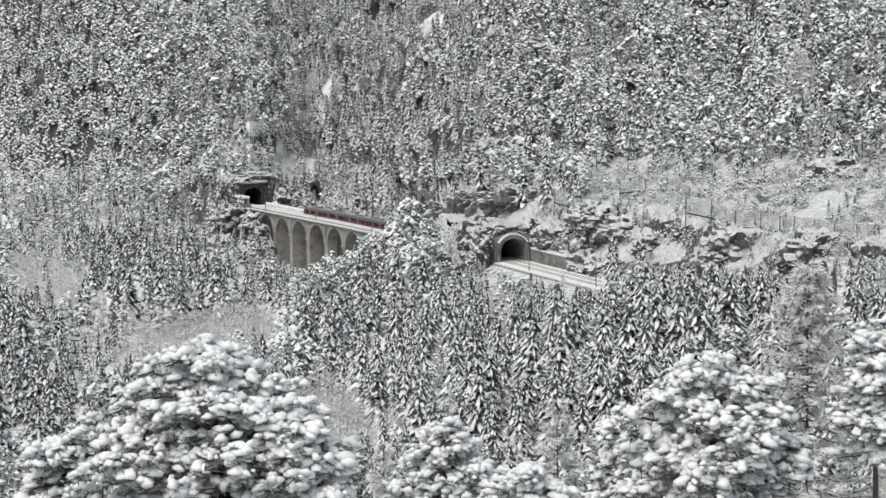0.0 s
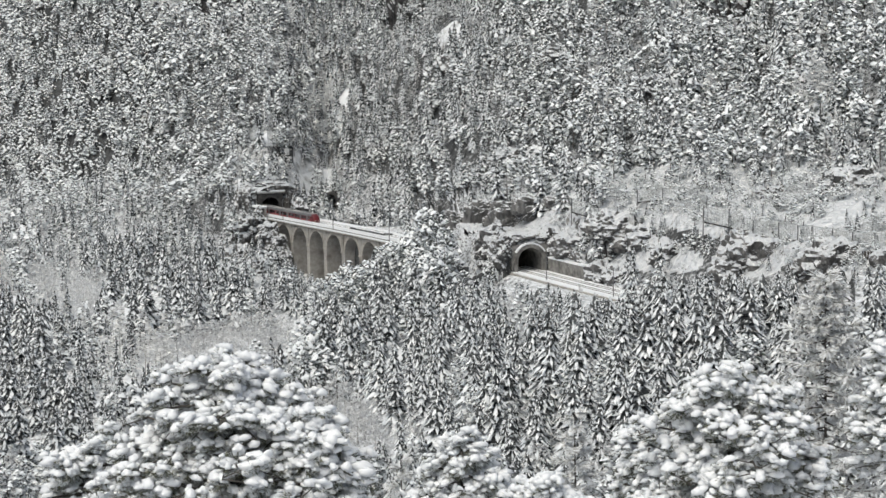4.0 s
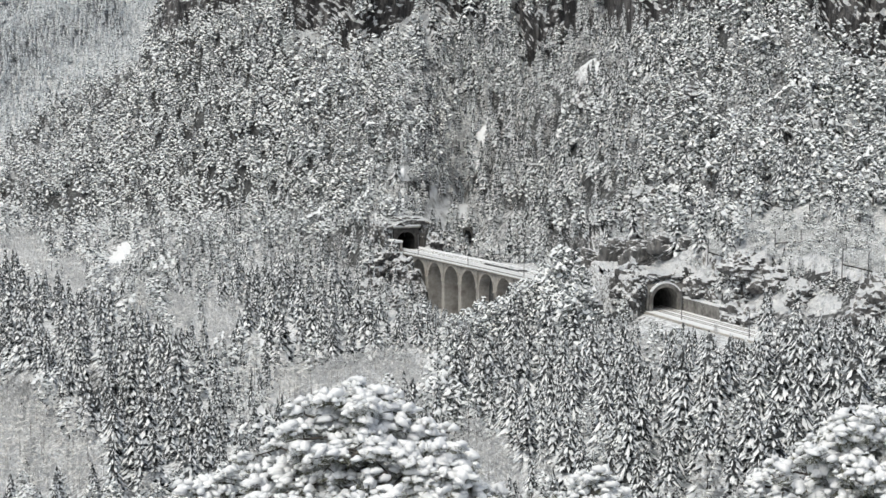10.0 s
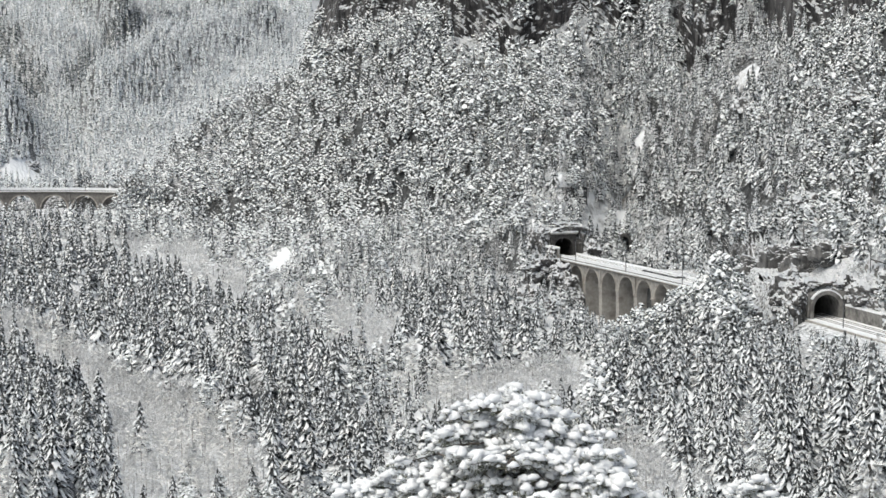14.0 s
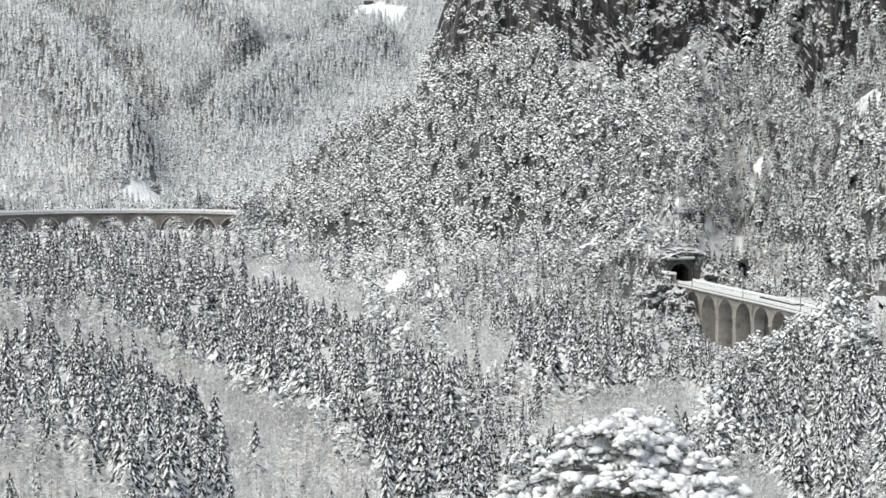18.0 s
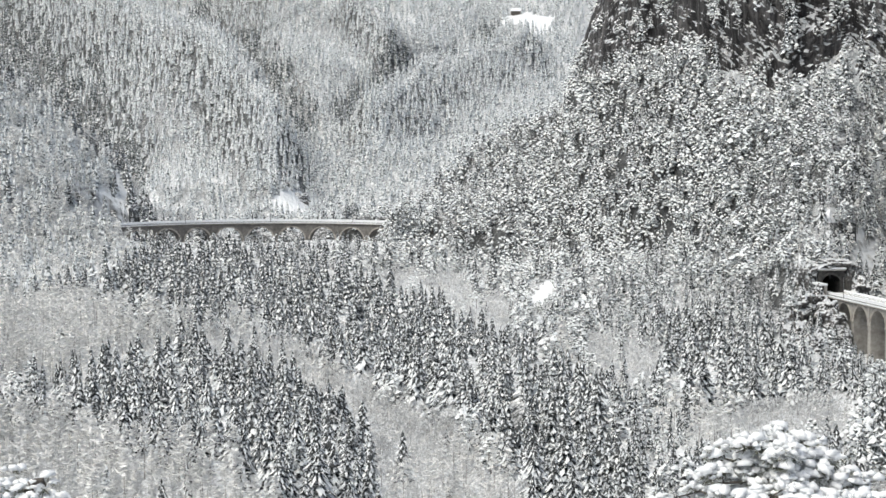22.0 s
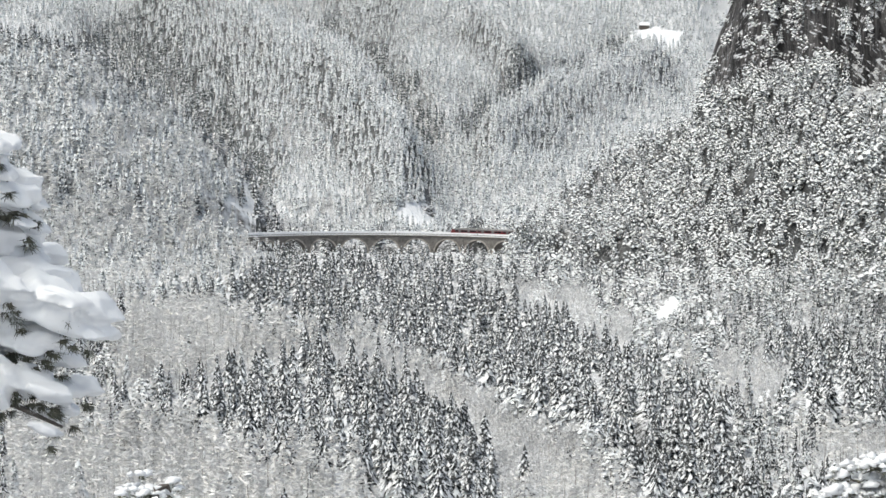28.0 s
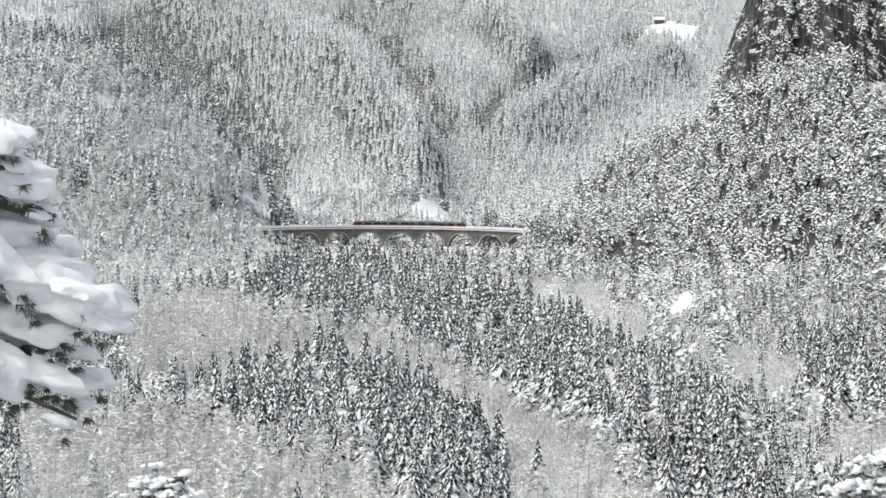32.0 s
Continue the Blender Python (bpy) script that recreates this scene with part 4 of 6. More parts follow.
SIGHT = [(7.3, 8.9, 816, (-3.25, -3.25)), (8.9, 10.3, 855, (-3.3, -3.35)), (-0.85, 0.2, 926, (-5.75, -5.2)), (19.4, 28.5, 505, (-7.05, -6.6)), (6.6, 8.6, 745, (-5.75, -5.5)), (8.6, 9.6, 735, (-6.3, -7.1)), (9.6, 10.6, 720, (-7.2, -6.9)), (10.6, 12.3, 690, (-6.6, -6.15)), (13.7, 15.6, 600, (-6.7, -7.2)), (15.6, 17.4, 560, (-7.15, -7.4)), (17.4, 19.2, 530, (-7.4, -7.75)),
         (-13.3, -11.6, 1135, (-3.2, -3.4)), (-11.6, -5.4, 1150, (-3.45, -3.5))]


def merge(name, picks, xyz, h, turn, girth, looks):
    """One mesh of many trees."""
    vs, fs, ms, n = [], [], [], 0
    for (v, f, m), p, hh, a, g in zip(picks, xyz, h, turn, girth):
        c, s = math.cos(a) * g, math.sin(a) * g
        q = np.empty_like(v)
        q[:, 0] = (v[:, 0] * c - v[:, 1] * s) * hh + p[0]
        q[:, 1] = (v[:, 0] * s + v[:, 1] * c) * hh + p[1]
        q[:, 2] = v[:, 2] * hh + p[2] - 0.2
        vs.append(q)
        fs.append(f + n)
        ms.append(m)
        n += len(v)
    return new(name, solid(name, np.vstack(vs), np.vstack(fs), looks, np.concatenate(ms)))


def split_tree(name, v, f, m, looks):
    """A tree as a thing: trunk, crown and the snow on it."""
    root = new(name)
    for k, pn in ((0, "trunk"), (1, "crown"), (2, "snow_load")):
        sel = f[m == k]
        if len(sel) == 0:
            continue
        used, inv = np.unique(sel, return_inverse=True)
        ob = new(pn, solid(pn, v[used], inv.reshape(-1, 3), [looks[k]]))
        ob.parent = root
        if k:
            tagged(ob, kind="stuff")
    return root


SINGLE = {0: (260, "spruce_tree", "tall dark green spruce tree under fresh snow", "spruces of the valley"),
          1: (260, "pine_tree", "round-crowned green pine tree loaded with snow", "pines of the valley"),
          2: (160, "bare_tree", "leafless grey-brown tree with frosted twigs", "leafless trees of the valley")}


def build_woods():
    x, y, z, r, kind, h, az, el, dark, brush, larchy = plant()
    names = ["spruce", "pine", "bare"]
    turn, girth = RNG.uniform(0, math.tau, len(x)), RNG.uniform(0.9, 1.35, len(x))
    pick = RNG.integers(0, 1000, len(x))
    level = np.where(r < 500, 0, np.where(r < 900, 1, 2))
    frost = (waves(x, y, 80, 66, 2) > 0.1) & (el > -5.0) & ((az < 8.8) | (az > 15.5))
    for k in range(3):
        count, thing, label, group = SINGLE[k]
        mine = np.where((kind == k) & ~brush)[0]
        mine = mine[np.argsort(r[mine])]
        models = {}
        for i in mine[:count]:
            opts = TREES[(names[k], 0)]
            j = pick[i] % len(opts)
            m = pose(x[i], y[i], z[i] - 0.2, 0, 0, math.degrees(turn[i]))
            if j not in models:
                models[j] = tagged(split_tree(thing, *opts[j], LOOKS[names[k]]), label, "tree", group)
                models[j].matrix_basis = m @ Matrix.Diagonal((h[i] * girth[i], h[i] * girth[i], h[i], 1))
            else:
                o = copy_thing(models[j], m)
                o.scale = (h[i] * girth[i], h[i] * girth[i], h[i])
        rest = mine[count:]
        if k == 2:
            rest = np.concatenate([rest, np.where(brush)[0]])
        tone = ((waves(x[rest], y[rest], 70, 61, 2) > 0.25) | larchy[rest]) & ~brush[rest] if k == 2 else np.zeros(len(rest), bool)
        # distant and western larch-belt spruces take the haze-paled needles, gully ones paled less
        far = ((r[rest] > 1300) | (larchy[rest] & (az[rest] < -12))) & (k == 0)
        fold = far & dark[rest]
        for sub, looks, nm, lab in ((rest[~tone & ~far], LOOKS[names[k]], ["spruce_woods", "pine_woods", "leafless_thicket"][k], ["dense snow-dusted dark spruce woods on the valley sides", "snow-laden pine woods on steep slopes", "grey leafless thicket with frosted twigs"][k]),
                                    (rest[tone], LOOKS["larch"], "larch_woods", "tan leafless larches with frosted twigs"), (rest[far & ~fold], LOOKS["far"], "hazed_rimed_spruce_woods", "rimed spruce woods on the far mountainside, needles paled for haze"),
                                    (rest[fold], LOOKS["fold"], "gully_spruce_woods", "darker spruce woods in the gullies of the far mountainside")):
            if len(sub) == 0:
                continue
            nk = "larch" if looks is LOOKS["larch"] else names[k]
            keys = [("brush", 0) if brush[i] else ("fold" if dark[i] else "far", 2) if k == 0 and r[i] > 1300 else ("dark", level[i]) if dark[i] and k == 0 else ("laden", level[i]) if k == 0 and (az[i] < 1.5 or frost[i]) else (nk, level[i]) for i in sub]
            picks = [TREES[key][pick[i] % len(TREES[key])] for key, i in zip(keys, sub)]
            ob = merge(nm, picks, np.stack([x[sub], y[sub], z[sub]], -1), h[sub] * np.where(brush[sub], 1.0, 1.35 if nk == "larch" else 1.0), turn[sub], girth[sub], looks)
            tagged(ob, lab, "woods", kind="stuff")


build_woods()


def scrub():
    """Low snowy shrubs on the open stony slope under the barriers."""
    b, r = RNG.uniform(14.2, 28.6, 22000), RNG.uniform(430, 660, 22000)
    q = np.stack([r * np.sin(np.radians(b)), r * np.cos(np.radians(b))], -1)
    z = ground(q[:, 0], q[:, 1])
    mid, half = np.interp(b, [14, 18, 21, 28.6], [-5.4, -5.6, -5.2, -5.4]), np.interp(b, [14, 18, 22, 28.6], [0.7, 1.0, 1.5, 1.7])
    d, s = off_track(q[:, 0], q[:, 1], 0, S_PORTAL + 3, 3)
    ok = np.where((np.abs(elevation(q[:, 0], q[:, 1], z) - mid) < half) & (d > 7.5) & (waves(q[:, 0], q[:, 1], 25, 15, 2) > -0.35))[0][:1500]
    q, z, n = q[ok], z[ok], len(ok)
    pick = RNG.integers(0, 100, n)
    which = RNG.random(n) < 0.5
    for sel, key, nm, lab, looks in ((which, ("pine", 2), "snowy_shrubs", "low evergreen shrubs buried in snow", LOOKS["pine"]), (~which, ("brush", 0), "leafless_shrubs", "low leafless shrubs with frosted twigs", LOOKS["bare"])):
        k = np.where(sel)[0]
        ob = merge(nm, [TREES[key][pick[i] % len(TREES[key])] for i in k], np.stack([q[k, 0], q[k, 1], z[k] - 0.3], -1), RNG.uniform(1.6, 3.8, len(k)), RNG.uniform(0, 6.28, len(k)), RNG.uniform(1.2, 2.0, len(k)), looks)
        tagged(ob, lab, "shrubs", kind="stuff")


scrub()


def viaduct_front():
    """Spruces and pines in the ravine that hide the feet of the upper viaduct: bearing, elevation of the tops."""
    rng = random.Random(5)
    for i in range(46):
        b = 9.55 + 2.95 * (i + rng.random()) / 46
        top = np.interp(b, [9.5, 9.9, 10.9, 11.6, 12.5], [-7.2, -7.02, -6.6, -6.15, -5.75]) - rng.choice((0.0, 0.06, 0.18, 0.35, 0.5))
        p = land(b, top - rng.uniform(1.15, 1.6), 300)
        hh = math.hypot(p.x, p.y) * math.tan(radians(top)) - p.z
        kind, looks = ("pine", "pine") if rng.random() < 0.55 else ("laden", "spruce")
        lab = "snow-laden pine below the viaduct" if kind == "pine" else "snow-laden spruce below the viaduct"
        ob = tagged(split_tree(kind.replace("laden", "spruce") + "_tree", *TREES[(kind, 0)][i % 5], LOOKS[looks]), lab, "tree", "trees below the viaduct")
        ob.matrix_basis = pose(p.x, p.y, p.z - 0.3, 0, 0, i * 67) @ Matrix.Diagonal((hh * 1.05, hh * 1.05, hh, 1))


viaduct_front()


def lone_trees():
    """Tall pines that stand before the viaduct's end and beside the portals: bearing, elevation of foot and of top."""
    for i, (b, foot, top) in enumerate(((12.55, -7.3, -5.75), (12.95, -7.6, -5.35), (13.3, -7.4, -5.6), (12.35, -7.6, -6.2), (12.6, -7.5, -5.55), (13.05, -7.6, -5.0), (13.4, -7.6, -5.1), (13.65, -7.8, -5.6), (12.45, -8.2, -6.7), (13.35, -8.6, -6.2), (12.75, -8.0, -6.2), (13.1, -8.3, -6.4), (10.25, -4.9, -3.9), (9.75, -4.7, -3.75), (15.0, -7.4, -6.55), (-4.95, -3.75, -2.7), (-4.72, -3.7, -2.55), (-4.5, -3.65, -2.6), (-5.12, -3.95, -3.0), (-4.25, -3.65, -2.7), (-4.0, -3.6, -2.75))):
        p = land(b, foot, 300)
        r = math.hypot(p.x, p.y)
        hh = r * math.tan(radians(top)) - p.z
        ob = tagged(split_tree("pine_tree", *TREES[("pine", 0)][i % 5], LOOKS["pine"]), "tall snow-laden pine beside the railway", "tree", "pines beside the railway")
        ob.matrix_basis = pose(p.x, p.y, p.z - 0.3, 0, 0, i * 77) @ Matrix.Diagonal((hh * 0.95, hh * 0.95, hh, 1))


lone_trees()

# ---- stone viaducts ----
def ribbon(bm, s0, s1, lo, hi, z0, z1, step=3.0, path=None):
    """A solid band along the track between two stations, from offset lo to hi across, z0 to z1 above the rail."""
    path = path or on_track
    n = max(2, int(abs(s1 - s0) / step) + 1)
    rings = []
    for i in range(n):
        s = s0 + (s1 - s0) * i / (n - 1)
        p, q = path(s - 0.5), path(s + 0.5)
        d = Vector((q[0] - p[0], q[1] - p[1])).normalized()
        nrm = Vector((d.y, -d.x))
        c = path(s)
        rings.append([bm.verts.new((c[0] + nrm.x * o, c[1] + nrm.y * o, c[2] + z)) for o, z in ((lo, z0), (hi, z0), (hi, z1), (lo, z1))])
    for a, b in zip(rings, rings[1:]):
        for k in range(4):
            bm.faces.new((a[k], a[(k + 1) % 4], b[(k + 1) % 4], b[k]))
    bm.faces.new(rings[0][::-1])
    bm.faces.new(rings[-1])
    bmesh.ops.recalc_face_normals(bm, faces=bm.faces)
    return bm


def arcade(bm, s_mid, half_bay, span, spring, crown, top, foot, half_width):
    """One bay of an arcade, centred at a station: an arch with its two half piers, solid through the width."""
    n = 14
    prof = [(-half_bay, foot), (-half_bay, top), (half_bay, top), (half_bay, foot), (span, foot), (span, spring)]
    prof += [(span * math.cos(math.pi * i / n), spring + (crown - spring) * math.sin(math.pi * i / n)) for i in range(1, n)]
    prof += [(-span, spring), (-span, foot)]
    front, rear = [], []
    for a, z in prof:
        p, q = on_track(s_mid + a - 0.5), on_track(s_mid + a + 0.5)
        d = Vector((q[0] - p[0], q[1] - p[1])).normalized()
        nrm = Vector((d.y, -d.x))
        c = on_track(s_mid + a)
        front.append(bm.verts.new((c[0] + nrm.x * half_width, c[1] + nrm.y * half_width, c[2] + z)))
        rear.append(bm.verts.new((c[0] - nrm.x * half_width, c[1] - nrm.y * half_width, c[2] + z)))
    k = len(prof)
    arc = list(range(5, 5 + n + 1))
    # face strips: piers and spandrels on both sides
    def fill(vs, flip):
        faces = [(vs[3], vs[4], vs[5], vs[2]), (vs[0], vs[1], vs[k - 2], vs[k - 1])]
        half = len(arc) // 2
        for i, j in zip(arc[:half], arc[1:half + 1]):
            faces.append((vs[2], vs[i], vs[j]))
        faces.append((vs[2], vs[arc[half]], vs[1]))
        for i, j in zip(arc[half:], arc[half + 1:]):
            faces.append((vs[1], vs[i], vs[j]))
        for f in faces:
            bm.faces.new(f[::-1] if flip else f)
    fill(front, False)
    fill(rear, True)
    for i in range(k):
        j = (i + 1) % k
        bm.faces.new((front[i], rear[i], rear[j], front[j]))
    bmesh.ops.recalc_face_normals(bm, faces=bm.faces)
    return bm


def arch_ring(bm, s_mid, span, spring, crown, depth, thick, half_width):
    """Pale voussoirs round an opening, a little proud of both faces."""
    n = 15
    for side in (-1, 1):
        rows = []
        for i in range(n + 1):
            w = math.pi * i / n
            row = []
            for g in (0, depth):
                a = (span + g) * math.cos(w)
                z = spring + (crown - spring + g) * math.sin(w)
                p, q = on_track(s_mid + a - 0.5), on_track(s_mid + a + 0.5)
                d = Vector((q[0] - p[0], q[1] - p[1])).normalized()
                nrm = Vector((d.y, -d.x)) * side
                c = on_track(s_mid + a)
                for t in (-0.3, thick):
                    row.append(bm.verts.new((c[0] + nrm.x * (half_width + t), c[1] + nrm.y * (half_width + t), c[2] + z)))
            rows.append(row)
        for a, b in zip(rows, rows[1:]):
            for u, v in ((0, 1), (1, 3), (3, 2), (2, 0)):
                bm.faces.new((a[u], a[v], b[v], b[u]))
        bm.faces.new([rows[0][i] for i in (0, 1, 3, 2)])
        bm.faces.new([rows[-1][i] for i in (0, 1, 3, 2)])
    bmesh.ops.recalc_face_normals(bm, faces=bm.faces)
    return bm


def viaduct(label, s0, s1, bay, first, span, spring, crown, foot, half_width, pilaster_every, lower=None, stone=STONE, tail=0.0):
    """A masonry railway viaduct on the track from station s0 to s1."""
    root = tagged(new("viaduct"), label, "viaduct")
    part("parapet", ribbon(bmesh.new(), s0, s1, half_width - 0.1, half_width + 0.35, -1.7, 0.35), GREY_STONE, root, "grey stone parapet")
    part("parapet", ribbon(bmesh.new(), s0, s1, -half_width - 0.35, -half_width + 0.1, -1.7, 0.35), GREY_STONE, root, "grey stone parapet")
    part("parapet_snow", ribbon(bmesh.new(), s0, s1, half_width - 0.13, half_width + 0.42, 0.1, 0.95), SNOW, root, "ridge of snow on the parapet")
    part("parapet_snow", ribbon(bmesh.new(), s0, s1, -half_width - 0.42, -half_width + 0.13, -0.1, 0.95), SNOW, root, "ridge of snow on the parapet")
    part("deck", ribbon(bmesh.new(), s0, s1, -half_width + 0.1, half_width - 0.1, -1.65, -0.35), stone, root)
    part("ballast_snow", ribbon(bmesh.new(), s0, s1, -half_width + 0.12, half_width - 0.12, -0.35, -0.05), SNOW, root, "snow-covered track bed")
    for sd in (-1, 1):
        a, b = sorted((sd * (half_width + 0.36), sd * (half_width + 0.82)))
        part("cornice_snow", ribbon(bmesh.new(), s0, s1, a, b, -0.98, -0.45), SNOW, root, "line of snow on the cornice")
    part("cornice", ribbon(bmesh.new(), s0, s1, half_width + 0.35, half_width + 0.75, -1.4, -0.98), STONE_PALE, root, "projecting stone cornice")
    part("cornice", ribbon(bmesh.new(), s0, s1, -half_width - 0.75, -half_width - 0.35, -1.4, -0.98), STONE_PALE, root, "projecting stone cornice")
    for g in (-2.7, -1.26, 1.26, 2.7):
        part("rail", ribbon(bmesh.new(), s0, s1, g - 0.05, g + 0.05, -0.05, 0.03, 4.0), RAIL, root)
    s, i = s0 + first, 0
    while s + bay / 2 < s1 - tail + 0.1:
        part("arch", arcade(bmesh.new(), s, bay / 2, span, spring, crown, -1.65, foot, half_width - 0.2), stone, root)
        part("arch_ring", arch_ring(bmesh.new(), s, span, spring, crown, 0.9, 0.12, half_width - 0.2), STONE_PALE, root, "ring of pale cut stones")
        e = s - bay / 2
        w = bay / 2 - span
        for sd in (-1, 1):
            o = (half_width - 0.2) * sd
            part("impost", ribbon(bmesh.new(), e - w - 0.2, e + w + 0.2, min(o, o + 0.35 * sd), max(o, o + 0.35 * sd), spring - 0.35, spring + 0.25), STONE_PALE, root)
            if i % pilaster_every == 0:
                part("pilaster", ribbon(bmesh.new(), e - 0.75, e + 0.75, min(o, o + 0.45 * sd), max(o, o + 0.45 * sd), spring + 0.25, -0.8), stone, root)
        s, i = s + bay, i + 1
    if lower:
        part("lower_storey", ribbon(bmesh.new(), s0 + lower[0], s0 + lower[1], -half_width - 0.6, half_width + 0.6, lower[2] - 14, lower[2]), STONE, root)
        part("lower_ledge_snow", ribbon(bmesh.new(), s0 + lower[0], s0 + lower[1], -half_width - 0.9, half_width + 0.9, lower[2], lower[2] + 0.7), SNOW, root, "snow lying on the lower ledge")
    return root


def station_at_bearing(b, s0, s1, off):
    """Station on the open line where the near face of the viaduct lies at that bearing."""
    s = np.linspace(s0, s1, 600)
    f = np.array([on_track(q) for q in s])
    d = np.array([on_track(q + 0.5) - on_track(q - 0.5) for q in s])
    n = np.stack([-d[:, 1], d[:, 0]], -1) / np.linalg.norm(d[:, :2], axis=1)[:, None]
    x, y = f[:, 0] + n[:, 0] * off, f[:, 1] + n[:, 1] * off
    return float(np.interp(-b, -np.degrees(np.arctan2(x, y)), s))


A1, A4 = (station_at_bearing(b, S_VIA0 - 5, S_PORTAL, 4) for b in (9.18, 10.77))
L1, L7 = (station_at_bearing(b, S_LEFT0 - 20, S_LEFT1 + 20, 4) for b in (-6.22, -11.8))
BAY_L = (L7 - L1) / 6
BAY = (A1 - A4) / 3
FIRST = (A1 - (S_VIA0 - 2)) % BAY
upper_viaduct = viaduct("tall pale stone railway viaduct with snowy deck and slender round arches", S_VIA0 - 2, S_PORTAL - 3, BAY, FIRST, BAY / 2 - 1.35, -8.2, -2.3, -36, 4.2, 2, lower=(62, 90, -27), tail=8.0)
lower_viaduct = viaduct("long curved brown stone railway viaduct of wide round arches under snow", S_LEFT0 - 9, S_LEFT1 + 6, BAY_L, (L1 - (S_LEFT0 - 9)) % BAY_L, BAY_L / 2 - 1.5, -12.0, -3.6, -40, 4.2, 2, stone=BROWN_STONE)


# ---- red railcars ----
def car_shell(bm, length, nose, w=1.42, z0=0.55, z1=3.55):
    """Body with rounded roof edge and, at one end, a raked nose towards +x."""
    sec = [(-w, z0), (-w, 2.7), (-w * 0.93, 3.2), (-w * 0.7, z1), (w * 0.7, z1), (w * 0.93, 3.2), (w, 2.7), (w, z0)]
    xs = [(-length / 2, 1.0, 1.0)]
    if nose:
        xs += [(length / 2 - 2.4, 1.0, 1.0), (length / 2 - 1.1, 0.97, 0.86), (length / 2 - 0.35, 0.9, 0.62), (length / 2, 0.8, 0.36)]
    else:
        xs += [(length / 2, 1.0, 1.0)]
    rings = [[bm.verts.new((x, y * fy, z0 + (z - z0) * fz)) for y, z in sec] for x, fy, fz in xs]
    for a, b in zip(rings, rings[1:]):
        for k in range(8):
            bm.faces.new((a[k], a[(k + 1) % 8], b[(k + 1) % 8], b[k]))
    bm.faces.new(rings[0][::-1])
    bm.faces.new(rings[-1])
    bmesh.ops.recalc_face_normals(bm, faces=bm.faces)
    return bm


CAR = 18.1
DARK_RED = two_tone("deep_red_paint", (0.11, 0.013, 0.017), (0.15, 0.02, 0.024), 1.0, 0.4)


def railcar(nose):
    L = CAR - 0.35
    root = tagged(new("railcar"), "red and grey electric railcar with dark windows and weathered roof" if not nose else "red driving railcar with raked nose and weathered roof", "train", "cars of the red train")
    body_end = L / 2 - (2.3 if nose else 0.0)
    bm = bmesh.new()
    car_shell(bm, body_end + L / 2, False)
    bmesh.ops.translate(bm, vec=((body_end - L / 2) / 2, 0, 0), verts=bm.verts)
    part("body", bm, GREY_PAINT, root, "grey upper body")
    for sd in (-1, 1):
        part("side_panel", box(bmesh.new(), -L / 2, body_end, min(sd * 1.3, sd * 1.45), max(sd * 1.3, sd * 1.45), 0.5, 1.36, bevel=0.02), RED, root, "dark red lower side panel")
        part("window_band", box(bmesh.new(), -L / 2 + 0.05, body_end, min(sd * 1.3, sd * 1.435), max(sd * 1.3, sd * 1.435), 1.36, 2.66), DARK_RED, root, "deep red band round the windows")
    if nose:
        bm = bmesh.new()
        car_shell(bm, L, True)
        bmesh.ops.bisect_plane(bm, geom=bm.verts[:] + bm.edges[:] + bm.faces[:], plane_co=(body_end, 0, 0), plane_no=(-1, 0, 0), clear_outer=True)
        part("nose", bm, DARK_RED, root, "red rounded nose")
    roof_end = L / 2 - (2.6 if nose else 0.1)
    part("roof", box(bmesh.new(), -L / 2 + 0.1, roof_end, -1.05, 1.05, 3.5, 3.8, bevel=0.1), CONCRETE, root, "weathered grey roof")
    part("roof_equipment", box(bmesh.new(), -L * 0.3, L * 0.1, -0.7, 0.7, 3.75, 4.05, bevel=0.06), GREY_PAINT, root)
    for sd in (-1, 1):
        n = 7
        x0, x1 = -L / 2 + 0.6, L / 2 - (3.2 if nose else 0.6)
        step = (x1 - x0) / n
        for i in range(n):
            if i in (2, 5):
                part("door", box(bmesh.new(), x0 + i * step + 0.25, x0 + (i + 1) * step - 0.25, min(sd * 1.40, sd * 1.46), max(sd * 1.40, sd * 1.46), 0.65, 2.75, bevel=0.02), GREY_PAINT, root, "grey sliding door")
            else:
                part("window", box(bmesh.new(), x0 + i * step + 0.1, x0 + (i + 1) * step - 0.1, min(sd * 1.40, sd * 1.46), max(sd * 1.40, sd * 1.46), 1.5, 2.5), GLASS, root, "dark window")
    if nose:
        part("windscreen", box(bmesh.new(), -0.03, 0.03, -1.05, 1.05, -0.6, 0.6, pose(L / 2 - 0.95, 0, 2.55, 0, -32, 0)), GLASS, root, "raked dark windscreen")
        for sd in (-1, 1):
            part("headlight", box(bmesh.new(), L / 2 - 0.12, L / 2 + 0.02, sd * 0.75 - 0.15, sd * 0.75 + 0.15, 1.0, 1.25), LAMP_GLASS, root, "clear headlight")
        part("coupling", box(bmesh.new(), L / 2, L / 2 + 0.35, -0.2, 0.2, 0.75, 1.05), RUBBER, root)
        bm = bmesh.new()
        tube(bm, [(-4.2, -0.4, 4.05), (-3.0, -0.4, 4.7), (-4.0, -0.4, 5.4)], [0.05] * 3, 5)
        tube(bm, [(-4.2, 0.4, 4.05), (-3.0, 0.4, 4.7), (-4.0, 0.4, 5.4)], [0.05] * 3, 5)
        tube(bm, [(-4.0, -0.85, 5.42), (-4.0, 0.85, 5.42)], [0.06] * 2, 5)
        part("pantograph", bm, STEEL, root)
    part("underframe", box(bmesh.new(), -L / 2 + 0.3, L / 2 - (1.2 if nose else 0.3), -1.2, 1.2, 0.3, 0.56), RUBBER, root)
